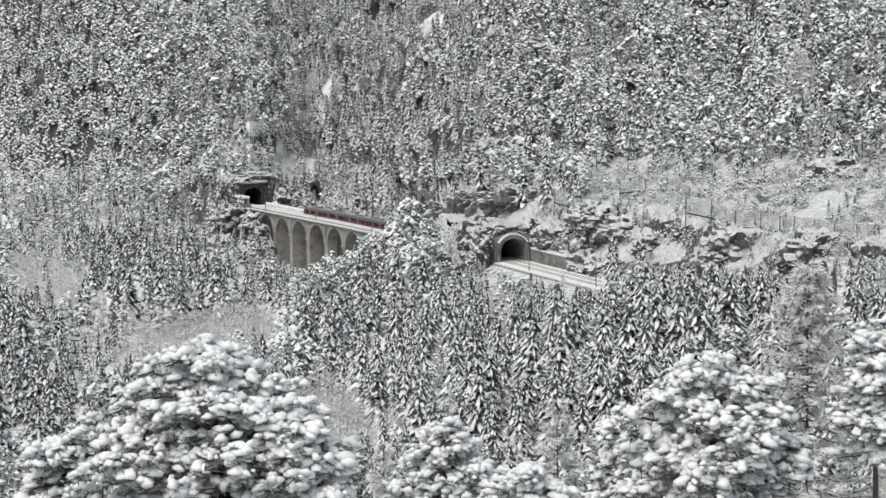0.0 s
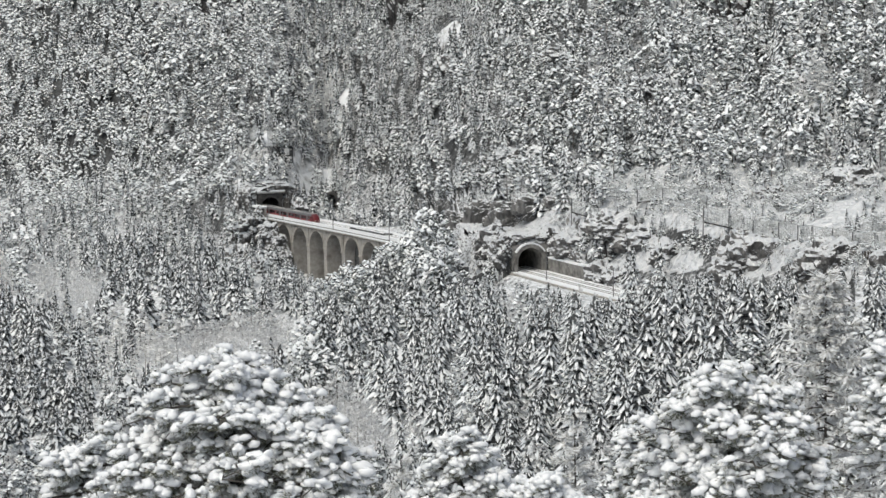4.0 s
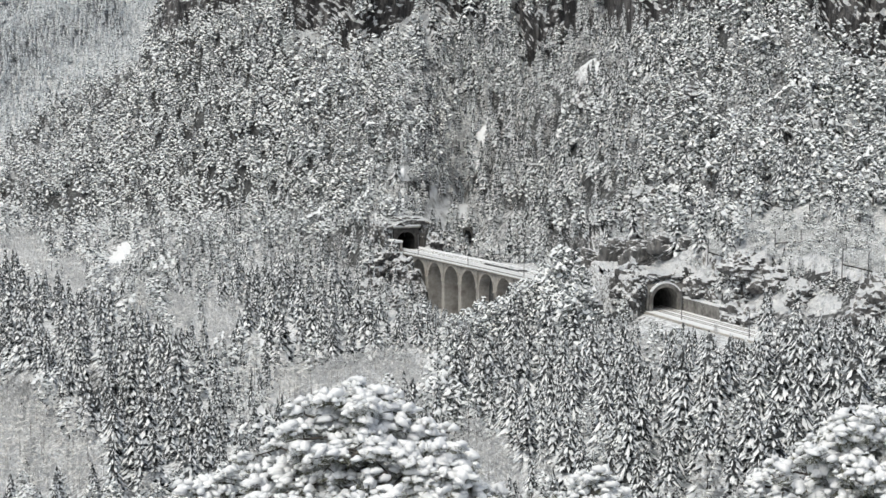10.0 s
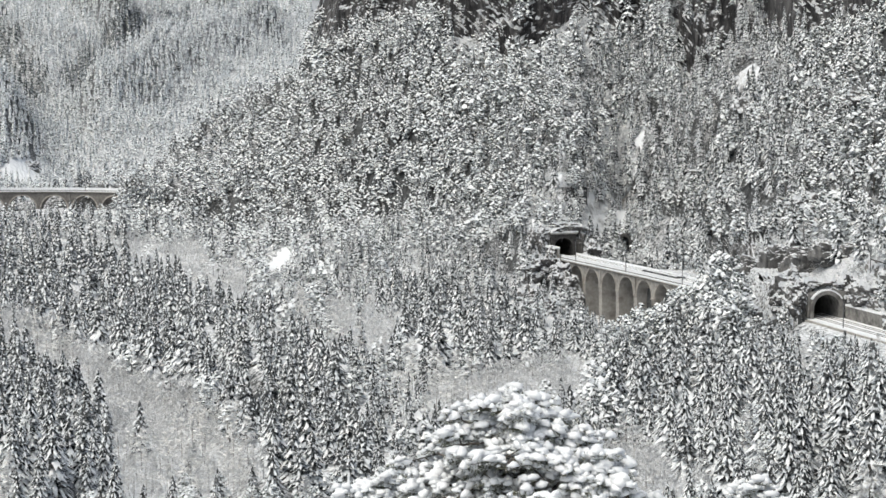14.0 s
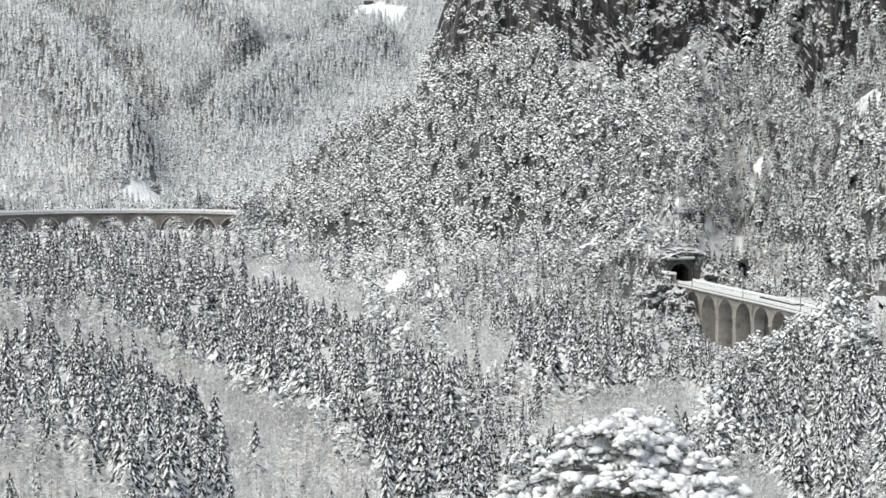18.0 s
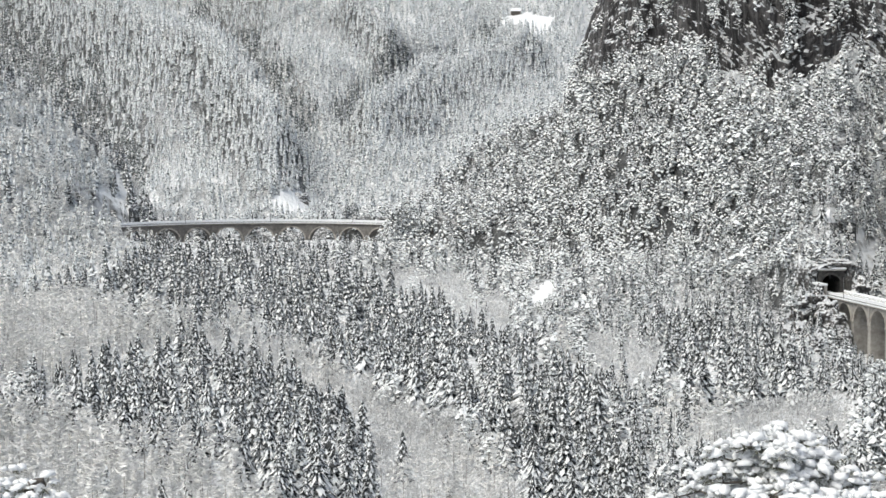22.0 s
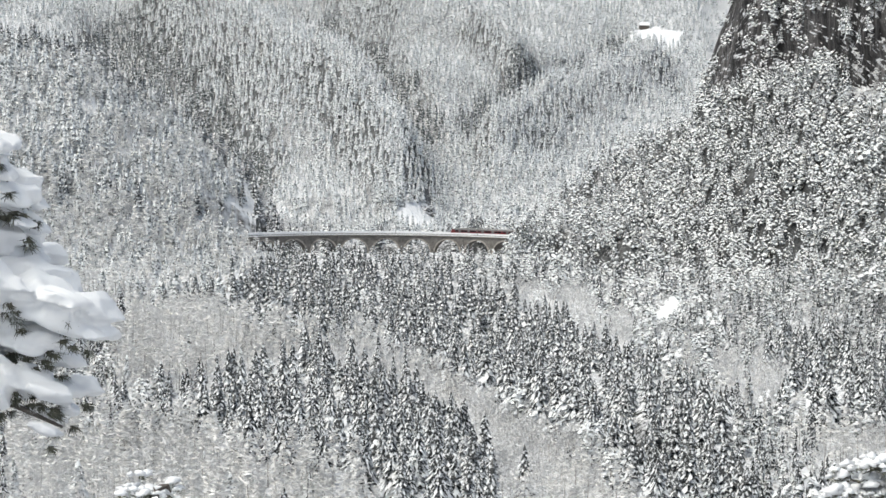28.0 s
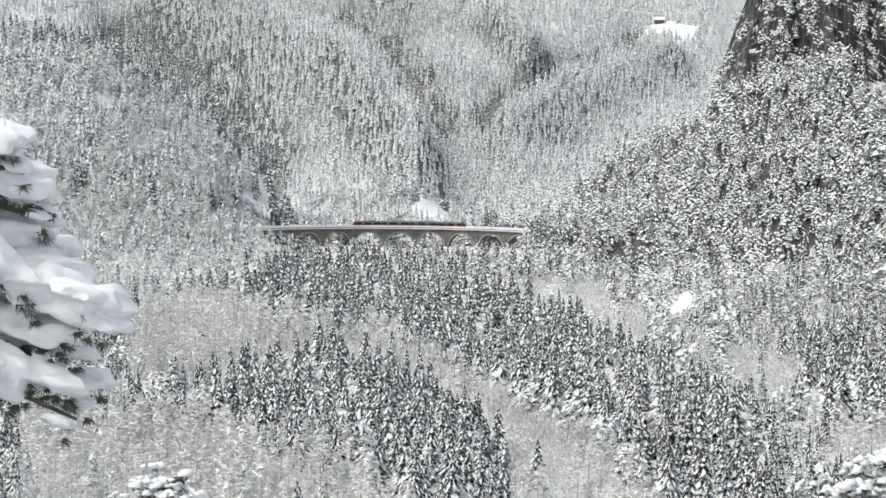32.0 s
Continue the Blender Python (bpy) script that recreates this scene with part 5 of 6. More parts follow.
    for bx in (-L / 2 + 1.6, L / 2 - (3.6 if nose else 1.6)):
        bog = part("bogie", box(bmesh.new(), bx - 1.5, bx + 1.5, -1.1, 1.1, 0.25, 0.6, bevel=0.05), RUBBER, root)
        for wx in (bx - 1.0, bx + 1.0):
            for sd in (-1, 1):
                bm = bmesh.new()
                bmesh.ops.create_cone(bm, cap_ends=True, segments=14, radius1=0.42, radius2=0.42, depth=0.13, matrix=pose(wx, sd * 0.75, 0.42, 90, 0, 0))
                part("wheel", bm, RAIL, bog)
    return root


front_car = railcar(True)
cars = [front_car]
middle = railcar(False)
cars += [middle, copy_thing(middle, Matrix()), copy_thing(front_car, Matrix())]

# station of the train's front along the track, time by time
FRONT = [(26.5, (-110.8, 1151)), (28.5, (-150.8, 1160)), (30.0, (-174.4, 1156)), (31.0, (-192.1, 1152)), (32.0, (-209.5, 1143))]
FRONT_S = [(0.0, 322.4), (1.0, 341.2), (2.0, 362.4), (3.0, 381.6), (5.5, 428.5), (6.0, 437.5)] + [(t, track_s(*p)) for t, p in FRONT]


def car_rows(k):
    rows = []
    t = np.array([q[0] for q in FRONT_S])
    s = np.array([q[1] for q in FRONT_S])
    for i in range(65):
        now = i * 0.5
        f = np.interp(now, t, s)
        a, b = on_track(f - k * CAR), on_track(f - (k + 1) * CAR)
        # both cars' tracks keep to the side nearer the viewer
        d = Vector((a[0] - b[0], a[1] - b[1], a[2] - b[2]))
        n = Vector((d.y, -d.x, 0)).normalized()
        mid = (Vector(a) + Vector(b)) / 2 + n * SIDE
        yaw = math.degrees(math.atan2(d.y, d.x))
        flip = 180 if k == 3 else 0
        pitch = -math.degrees(math.atan2(d.z, math.hypot(d.x, d.y)))
        rows.append((now, pose(mid.x, mid.y, mid.z, 0, -pitch if flip else pitch, yaw + flip)))
    return rows


SIDE = -1.9


def motions():
    for k, car in enumerate(cars):
        walk(car, car_rows(k))

# ---- tunnel mouths, rock cuts, barriers ----
def place(bearing, el, dist):
    b = radians(bearing)
    return Vector((dist * math.sin(b), dist * math.cos(b), dist * math.tan(radians(el))))


def rails_at(s):
    """Pose on the track at a station: x along the line, z up."""
    p, q = on_track(s - 0.5), on_track(s + 0.5)
    c = on_track(s)
    return pose(c[0], c[1], c[2], 0, 0, math.degrees(math.atan2(q[1] - p[1], q[0] - p[0])))


def vault(bm, half, spring, rise, depth, thick, n=12):
    """A round-arched shell along x from 0 to depth."""
    prof = [(half, -0.6), (half, spring)] + [(half * math.cos(math.pi * i / n), spring + rise * math.sin(math.pi * i / n)) for i in range(1, n)] + [(-half, spring), (-half, -0.6)]
    k = (half + thick) / half
    outer = [(y * k, z if z <= spring else spring + (z - spring) * (rise + thick) / rise) for y, z in prof]
    rows = [[bm.verts.new((x, y, z)) for y, z in ring] for x in (0, depth) for ring in (prof, outer)]
    i0, o0, i1, o1 = rows
    for j in range(len(prof) - 1):
        bm.faces.new((i0[j], i1[j], i1[j + 1], i0[j + 1]))
        bm.faces.new((o0[j], o0[j + 1], o1[j + 1], o1[j]))
        bm.faces.new((i0[j], i0[j + 1], o0[j + 1], o0[j]))
        bm.faces.new((i1[j], o1[j], o1[j + 1], i1[j + 1]))
    bmesh.ops.recalc_face_normals(bm, faces=bm.faces)
    return bm


def portal_wall(bm, half, spring, rise, w0, w1, top, thick, n=12):
    """A wall across the line with an arched opening through it; x from 0 to thick."""
    arc = [(half * math.cos(math.pi * i / n), spring + rise * math.sin(math.pi * i / n)) for i in range(n + 1)]
    sides = []
    for x in (0, thick):
        a = [bm.verts.new((x, y, z)) for y, z in arc]
        b = [bm.verts.new((x, y, z)) for y, z in ((half, -1), (w1, -1), (w1, top), (w0, top), (w0, -1), (-half, -1))]
        sides.append((a, b))
        h = n // 2
        bm.faces.new((b[0], b[1], b[2], a[0]))
        for i in range(h):
            bm.faces.new((b[2], a[i + 1], a[i]))
        bm.faces.new((b[2], b[3], a[h]))
        for i in range(h, n):
            bm.faces.new((b[3], a[i + 1], a[i]))
        bm.faces.new((b[3], b[4], b[5], a[n]))
    (a0, b0), (a1, b1) = sides
    loop0 = [b0[0], *a0, b0[5], b0[4], b0[3], b0[2], b0[1]]
    loop1 = [b1[0], *a1, b1[5], b1[4], b1[3], b1[2], b1[1]]
    for i in range(len(loop0)):
        j = (i + 1) % len(loop0)
        bm.faces.new((loop0[i], loop0[j], loop1[j], loop1[i]))
    bmesh.ops.recalc_face_normals(bm, faces=bm.faces)
    return bm


def rocky(bm, seed, sx, sy, sz, rough=0.25, sub=4, blunt=1.0):
    """A craggy boulder or crag with steep faces."""
    bmesh.ops.create_icosphere(bm, subdivisions=sub, radius=1)
    o = Vector((seed * 7.3, seed * 3.1, seed * 1.7))
    for v in bm.verts:
        n = v.co.normalized()
        k = 1 + rough * noise.noise(n * 1.7 + o) * 1.6 + rough * 0.7 * noise.noise(n * 5 + o) + rough * 0.4 * abs(noise.noise(n * 12 + o))
        n = Vector([math.copysign(abs(c) ** blunt, c) for c in n])
        v.co = Vector((n.x * sx, n.y * sy, n.z * sz)) * k
    return bm


# upper tunnel mouth at the end of the viaduct
portal = tagged(new("tunnel_portal"), "dark stone tunnel portal with a snowy slab roof", "tunnel portal")
portal.matrix_basis = rails_at(S_PORTAL)
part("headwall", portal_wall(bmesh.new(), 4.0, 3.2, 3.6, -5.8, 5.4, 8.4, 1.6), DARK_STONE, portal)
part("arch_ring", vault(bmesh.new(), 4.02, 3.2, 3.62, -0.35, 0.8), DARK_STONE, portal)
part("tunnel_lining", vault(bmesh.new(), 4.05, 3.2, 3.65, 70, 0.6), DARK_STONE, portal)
part("roof_slab", box(bmesh.new(), -0.9, 2.2, -6.2, 5.8, 8.4, 8.9, bevel=0.05), CONCRETE, portal)
part("roof_snow", box(bmesh.new(), -1.0, 2.6, -6.3, 5.9, 8.9, 9.6, bevel=0.2), SNOW, portal, "thick snow on the portal roof")
part("wing_wall", box(bmesh.new(), -9.0, 0.0, 5.4, 6.4, -1.0, 3.2, bevel=0.1), STONE, portal, "stepped wing wall")
part("wing_snow", box(bmesh.new(), -9.2, 0.0, 5.2, 8.6, 3.2, 4.1, bevel=0.25), SNOW, portal, "snow drift on the wing wall")
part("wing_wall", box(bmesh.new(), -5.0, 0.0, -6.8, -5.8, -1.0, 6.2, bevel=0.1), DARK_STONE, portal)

# lower tunnel mouth through the rock spur
gallery = tagged(new("tunnel_portal"), "round weathered stone tunnel mouth with a snow-capped arch ring", "tunnel portal")
gallery.matrix_basis = rails_at(S_GALLERY)
part("headwall", portal_wall(bmesh.new(), 4.1, 3.0, 3.9, -6.4, 5.6, 7.7, 1.4), GREY_STONE, gallery)
part("arch_ring", vault(bmesh.new(), 4.12, 3.0, 3.92, -0.9, 1.1), GREY_STONE, gallery, "broad ring of weathered stones")
part("tunnel_lining", vault(bmesh.new(), 4.15, 3.0, 3.95, 46, 0.6), GREY_STONE, gallery)
bm = bmesh.new()
vault(bm, 5.25, 3.0, 5.05, -1.0, 0.45)
bmesh.ops.delete(bm, geom=[v for v in bm.verts if v.co.z < 4.5], context="VERTS")
part("ring_snow", bm, SNOW, gallery, "snow on top of the arch ring")

# mouth of the long tunnel at the lower viaduct
far_mouth = tagged(new("tunnel_portal"), "stone tunnel portal in the wooded slope by the curved viaduct", "tunnel portal")
far_mouth.matrix_basis = rails_at(S_LEFT0 - 9) @ pose(0, 0, 0, 0, 0, 180)
part("headwall", portal_wall(bmesh.new(), 4.0, 3.2, 3.6, -6.5, 6.5, 8.4, 1.4), BROWN_STONE, far_mouth)
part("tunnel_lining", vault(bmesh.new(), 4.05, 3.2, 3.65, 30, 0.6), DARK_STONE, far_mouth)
part("coping_snow", box(bmesh.new(), -0.4, 2.0, -6.7, 6.7, 8.4, 9.0, bevel=0.2), SNOW, far_mouth)

# retaining wall along the shelf beyond the lower mouth
wall = tagged(new("retaining_wall"), "grey stone retaining wall beside the snowy railway shelf", "wall")
part("wall_face", ribbon(bmesh.new(), S_GALLERY - 2, S_GALLERY - 26, 5.2, 6.2, -1.0, 3.6), GREY_STONE, wall)
part("wall_snow", ribbon(bmesh.new(), S_GALLERY - 2, S_GALLERY - 26, 5.1, 7.0, 3.6, 4.1), SNOW, wall, "snow along the wall top")
low_wall = tagged(new("retaining_wall"), "low stone wall under the edge of the snowy railway shelf", "wall")
part("wall_face", ribbon(bmesh.new(), S_GALLERY + 2, S_GALLERY - 75, -6.6, -5.8, -4.5, -0.4), STONE, low_wall)
bed = tagged(new("track_bed"), "snow-covered double railway track on a hillside shelf", "railway track", kind="structure")
part("bed_snow", ribbon(bmesh.new(), 4, S_GALLERY + 12, -5.8, 5.2, -0.9, -0.1), SNOW, bed)
part("bed_snow", ribbon(bmesh.new(), S_SPUR_END - 6, S_VIA0 - 1.9, -5.6, 5.2, -0.9, -0.1), SNOW, bed)
for g in (-2.7, -1.26, 1.26, 2.7):
    part("rail", ribbon(bmesh.new(), 4, S_VIA0 - 1.9, g - 0.05, g + 0.05, -0.1, 0.03, 4.0), RAIL, bed)

# crags: bearing, elevation of the foot, half sizes
CRAGS = [(15.15, -6.1, (5.0, 5, 6.0)), (14.9, -6.6, (3.2, 4, 4.0)), (15.45, -6.4, (3.0, 3.5, 4.5)), (17.6, -6.2, (6, 5, 4)), (18.6, -6.3, (6, 5, 4.5)), (19.6, -6.0, (7, 5, 4.5)), (20.4, -6.6, (5, 5, 4)),
         (22.9, -6.6, (8, 6, 6)), (22.4, -7.0, (5, 5, 4)), (25.3, -6.7, (7, 6, 5)), (24.6, -7.0, (4, 4, 3.5)), (27.4, -6.8, (7, 6, 6)), (10.25, -4.9, (4, 4, 4.5)), (9.6, -4.75, (3, 4, 3))]
CRAGS += [(7.5, -5.7, (5, 5, 5)), (7.3, -6.5, (5, 5, 6)), (7.9, -6.9, (4, 5, 6)), (7.95, -6.5, (3, 4, 4.5)), (7.6, -4.9, (3, 4, 3)), (9.05, -4.75, (3, 3, 3.5)), (8.3, -4.25, (4, 3, 2.5)), (12.4, -2.75, (4, 5, 3)), (13.9, -0.7, (7, 6, 5)), (17.1, -0.5, (6, 5, 3)),
          (20.0, -1.4, (7, 5, 3.5)), (15.8, -3.7, (8, 6, 4)), (11.6, -10.2, (3, 4, 3.5)), (21.5, 0.0, (8, 5, 5)), (26.0, -4.2, (9, 6, 4)), (23.5, -4.6, (4, 4, 2.5)), (-7.75, -2.4, (6, 5, 5))]
for i, (b, e, s) in enumerate(CRAGS):
    ob = part("crag", rocky(bmesh.new(), i + 1, s[0], s[1], s[2], 0.32), ROCK)
    p = land(b, e, 300)
    ob.matrix_basis = pose(p.x, p.y, p.z - s[2] * 0.05, 0, 0, -b)
    tagged(ob, "grey rock crag with snow on its ledges", "rock", "crags of the slope")

# bare faces above the line: bearing, elevation of the middle, distance, half sizes
for i, (b, e, d, s) in enumerate([(14.05, -5.75, 604, (5, 4, 6.5)), (14.75, -5.4, 600, (6, 4, 6)), (15.55, -5.3, 592, (6.5, 4, 4.5)), (16.4, -5.05, 584, (6.5, 4, 3.6)), (17.15, -4.95, 579, (5, 3.5, 2.8))]):
    ob = part("crag", rocky(bmesh.new(), i + 31, s[0], s[1], s[2], 0.24, 5, 0.72), BARE_ROCK)
    ob.matrix_basis = Matrix.Translation(place(b, e, d)) @ pose(0, 0, 0, 0, 0, -b)
    tagged(ob, "bare grey rock face with snow along its brow", "rock", "crags of the slope")

# the knoll on which the upper viaduct ends, before its first bay
for i, (b, e, d, s) in enumerate([(8.45, -6.15, 729, (4.2, 3.5, 6)), (8.62, -6.65, 726, (4, 3.5, 5)), (8.2, -5.75, 731, (4, 4, 4.5)), (8.3, -6.7, 724, (4.5, 4, 5)), (8.8, -7.1, 724, (3.5, 3.5, 4))]):
    ob = part("crag", rocky(bmesh.new(), i + 41, s[0], s[1], s[2], 0.3), ROCK)
    ob.matrix_basis = Matrix.Translation(place(b, e, d)) @ pose(0, 0, 0, 0, 0, -b)
    tagged(ob, "snowy rock knoll at the foot of the viaduct", "rock", "rocks round the tunnel mouths")

# rock grown round the lower mouth and the upper portal: station, offsets along, across and up, half sizes
for i, (s0, dx, dy, dz, s) in enumerate([(S_GALLERY, 5, 0, 9.2, (4.5, 8, 2.0)), (S_GALLERY, 3.5, -9.0, 4.5, (4, 4, 5)), (S_GALLERY, 4.0, 8.2, 3.0, (3.5, 3.2, 6)), (S_GALLERY, -7, -9.6, 3.6, (7, 3.6, 4)), (S_GALLERY, -18, -9.6, 3.0, (7, 3.6, 3.6)),
                                         (S_GALLERY, -30, -9.0, 1.8, (7, 4, 4.0)), (S_GALLERY, -40, -9.0, 1.0, (5, 4, 3.6)), (S_GALLERY, 1, -13, 9, (7, 5, 4)), (S_PORTAL, 4, 0, 10.6, (5, 9, 3.0)), (S_PORTAL, 3, 10.4, 4, (4, 4, 7)), (S_PORTAL, -3, 12.5, -5, (6, 4, 6)), (S_PORTAL, 3, -10.4, 4, (4, 4, 7)), (S_PORTAL, -6, -9.5, 1, (6, 3, 4.5))]):
    ob = part("crag", rocky(bmesh.new(), i + 61, s[0], s[1], s[2], 0.34), ROCK)
    ob.matrix_basis = rails_at(s0) @ pose(dx, dy, dz)
    tagged(ob, "snow-capped rock standing over the tunnel mouth", "rock", "rocks round the tunnel mouths")

# rockfall barriers: posts with snow-clogged netting
NET = two_tone("snow_clogged_netting", (0.42, 0.43, 0.43), (0.58, 0.59, 0.6), 0.5, c=(0.3, 0.31, 0.3), scale2=0.3)
BARRIERS = [([(17.5, -5.28), (18.9, -5.72)], 566, 4.0), ([(19.5, -4.9), (21.1, -4.82), (21.6, -5.1)], 556, 3.6), ([(21.5, -5.5), (23.0, -5.9), (24.7, -6.12), (26.3, -6.3), (27.8, -6.34)], 512, 4.2),
            ([(7.5, -2.92), (8.87, -2.97)], 800, 5.4), ([(8.9, -2.96), (10.2, -3.07)], 850, 3.6)]
for line, d, hgt in BARRIERS:
    fence = tagged(new("rockfall_barrier"), "rockfall barrier of steel posts and snow-clogged netting", "barrier", "rockfall barriers")
    pts = []
    for (b0, e0), (b1, e1) in zip(line, line[1:]):
        pts += [land(b0 + (b1 - b0) * t, e0 + (e1 - e0) * t, 300) for t in (0, 0.34, 0.67)]
    pts.append(land(*line[-1], 300))
    mean = sum(math.hypot(p.x, p.y) for p in pts) / len(pts)
    pts = [place(math.degrees(math.atan2(p.x, p.y)), math.degrees(math.atan2(p.z, math.hypot(p.x, p.y))), min(math.hypot(p.x, p.y), mean + 6)) for p in pts]
    cum = [0]
    for a, b in zip(pts, pts[1:]):
        cum.append(cum[-1] + (b - a).length)
    n = max(3, int(cum[-1] / 6.5))
    posts = []
    for i in range(n + 1):
        s = cum[-1] * i / n
        k = max(j for j in range(len(cum) - 1) if cum[j] <= s + 1e-6)
        posts.append(pts[k].lerp(pts[k + 1], (s - cum[k]) / (cum[k + 1] - cum[k])))
    for p in posts:
        part("post", tube(bmesh.new(), [(p.x, p.y, p.z - 4), (p.x, p.y - 0.4, p.z + hgt)], [0.17, 0.14], 6), STEEL, fence)
    for a, b in zip(posts, posts[1:]):
        bm = bmesh.new()
        def at(u, v):
            c = a.lerp(b, u)
            belly = math.sin(math.pi * u)
            return Vector((c.x, c.y + 0.12 + 0.4 * belly * (1 - v), c.z + 0.05 + v * (hgt - 0.3 * belly)))
        rows = int(hgt / 0.42)
        for k in range(rows + 1):
            half = 0.075 if 0 < k < rows else 0.13
            for q in range(4):
                c0, c1 = at(q / 4, k / rows), at((q + 1) / 4, k / rows)
                bm.faces.new([bm.verts.new(c + Vector((0, o, h))) for c, o, h in ((c0, 0, -half), (c1, 0, -half), (c1, 0.04, half), (c0, 0.04, half))])
        for k in range(1, 9):
            for q in range(2):
                c0, c1 = at(k / 9, q / 2), at(k / 9, (q + 1) / 2)
                bm.faces.new([bm.verts.new(c + Vector((o, 0.02, 0))) for c, o in ((c0, -0.05), (c0, 0.05), (c1, 0.05), (c1, -0.05))])
        part("netting", bm, NET, fence)
    part("foot_beam", tube(bmesh.new(), [tuple(p) for p in posts], [0.2] * len(posts), 5), RUBBER, fence, "dark foot beam")

# dark timber wall under the barrier
slats = tagged(new("slatted_wall"), "dark slatted timber retaining wall", "wall")
for i in range(16):
    c = land(25.9 + i * 0.085, -6.6, 300)
    c = place(25.9 + i * 0.085, -6.6, math.hypot(c.x, c.y) - 1.5)
    part("slat", box(bmesh.new(), c.x - 0.25, c.x + 0.25, c.y - 0.15, c.y + 0.15, c.z - 0.4, c.z + 2.4), TIMBER, slats)
niche = tagged(new("rock_gallery"), "small dark vaulted opening in the rock", "gallery")
niche.matrix_basis = Matrix.Translation(land(10.1, -5.1, 735)) @ pose(0, -3, 0, 0, 0, 80)
part("vault", vault(bmesh.new(), 2.2, 5.0, 2.4, 9, 0.8), DARK_STONE, niche)
part("back_wall", box(bmesh.new(), 8.9, 9.4, -3, 3, -1, 8), DARK_STONE, niche)

# overhead line masts
def mast(s, off):
    root = tagged(new("line_mast"), "grey steel overhead line mast with a bracket arm", "mast", "overhead line masts")
    root.matrix_basis = rails_at(s)
    z0 = -0.6
    part("pole", tube(bmesh.new(), [(0, off, z0), (0, off, 7.6)], [0.16, 0.11], 7), STEEL, root)
    part("bracket", tube(bmesh.new(), [(0, off, 6.9), (0, off * 0.3, 6.6)], [0.07, 0.06], 5), STEEL, root)
    part("stay", tube(bmesh.new(), [(0, off, 7.5), (0, off * 0.4, 6.65)], [0.04, 0.04], 5), STEEL, root)
    part("insulator", tube(bmesh.new(), [(0, off * 0.62, 6.5), (0, off * 0.62, 6.75)], [0.1, 0.1], 7), WHITE_PAINT, root)


for s in (S_GALLERY - 22, S_GALLERY - 62, S_SPUR_END + 9, S_VIA0 + 24, S_VIA0 + 72, S_VIA0 + 118, S_LEFT0 + 20, S_LEFT0 + 75, S_LEFT0 + 130):
    mast(s, 4.75 if s < S_LEFT0 else 4.85)

# a lone hut on the high meadow
hut = tagged(new("alpine_hut"), "small dark timber hut with a snowy roof on the high meadow", "hut")
hut.matrix_basis = Matrix.Translation(land(-1.2, 3.2, 1400)) @ pose(0, 0, 0, 0, 0, 12)
part("wall", box(bmesh.new(), -6, 6, -4, 4, -3, 4.2), TIMBER, hut)
bm = bmesh.new()
v = [bm.verts.new(c) for c in ((-7, -5, 3.9), (7, -5, 3.9), (7, 0, 8), (-7, 0, 8), (-7, 5, 3.9), (7, 5, 3.9))]
for f in ((0, 1, 2, 3), (3, 2, 5, 4), (0, 3, 4), (1, 5, 2), (0, 4, 5, 1)):
    bm.faces.new([v[i] for i in f])
bmesh.ops.recalc_face_normals(bm, faces=bm.faces)
part("roof", bm, SNOW, hut, "snow-covered pitched roof")

# ---- snow-laden pines on the near slope ----
def lump_shapes(sub, count, seed):
    """Some uneven pillows of snow, as arrays."""
    rng = random.Random(seed)
    bm = bmesh.new()
    bmesh.ops.create_icosphere(bm, subdivisions=sub, radius=1)
    bm.verts.ensure_lookup_table()
    faces = np.array([[v.index for v in f.verts] for f in bm.faces])
    dirs = [v.co.copy() for v in bm.verts]
    bm.free()
    made = []
    for _ in range(count):
        o = Vector((rng.uniform(-50, 50), rng.uniform(-50, 50), rng.uniform(-50, 50)))
        made.append(np.array([n * (1 + 0.65 * noise.noise(n * 1.5 + o) + 0.4 * noise.noise(n * 3.1 + o)) for n in dirs]))
    return made, faces


PILLOWS = {1: lump_shapes(1, 10, 1), 2: lump_shapes(2, 14, 2), 3: lump_shapes(3, 16, 3)}


def lump(out, c, along, length, width, height, rng, sub=2):
    """A pillow of snow lying along a twig, added to the lists in out."""
    shapes, faces = PILLOWS[sub]
    n = shapes[rng.randrange(len(shapes))]
    a = Vector(along)
    a.z *= 0.7
    a.normalize()
    side = Vector((-a.y, a.x, 0)).normalized()
    up = a.cross(side)
    up = up if up.z > 0 else -up
    z = n[:, 2:3] * np.where(n[:, 2:3] > 0, height, height * 0.5)
    v = np.array(c) + n[:, 0:1] * length * np.array(a) + n[:, 1:2] * width * np.array(side) + z * np.array(up)
    k = sum(len(q) for q in out[0])
    out[0].append(v)
    out[1].append(faces + k)


def snow_part(out, parent, label):
    me = solid("snow_load", np.vstack(out[0]), np.vstack(out[1]), [SNOW])
    me.polygons.foreach_set("use_smooth", np.ones(len(me.polygons), bool))
    ob = new("snow_load", me)
    ob.parent = parent
    return tagged(ob, label, kind="stuff")


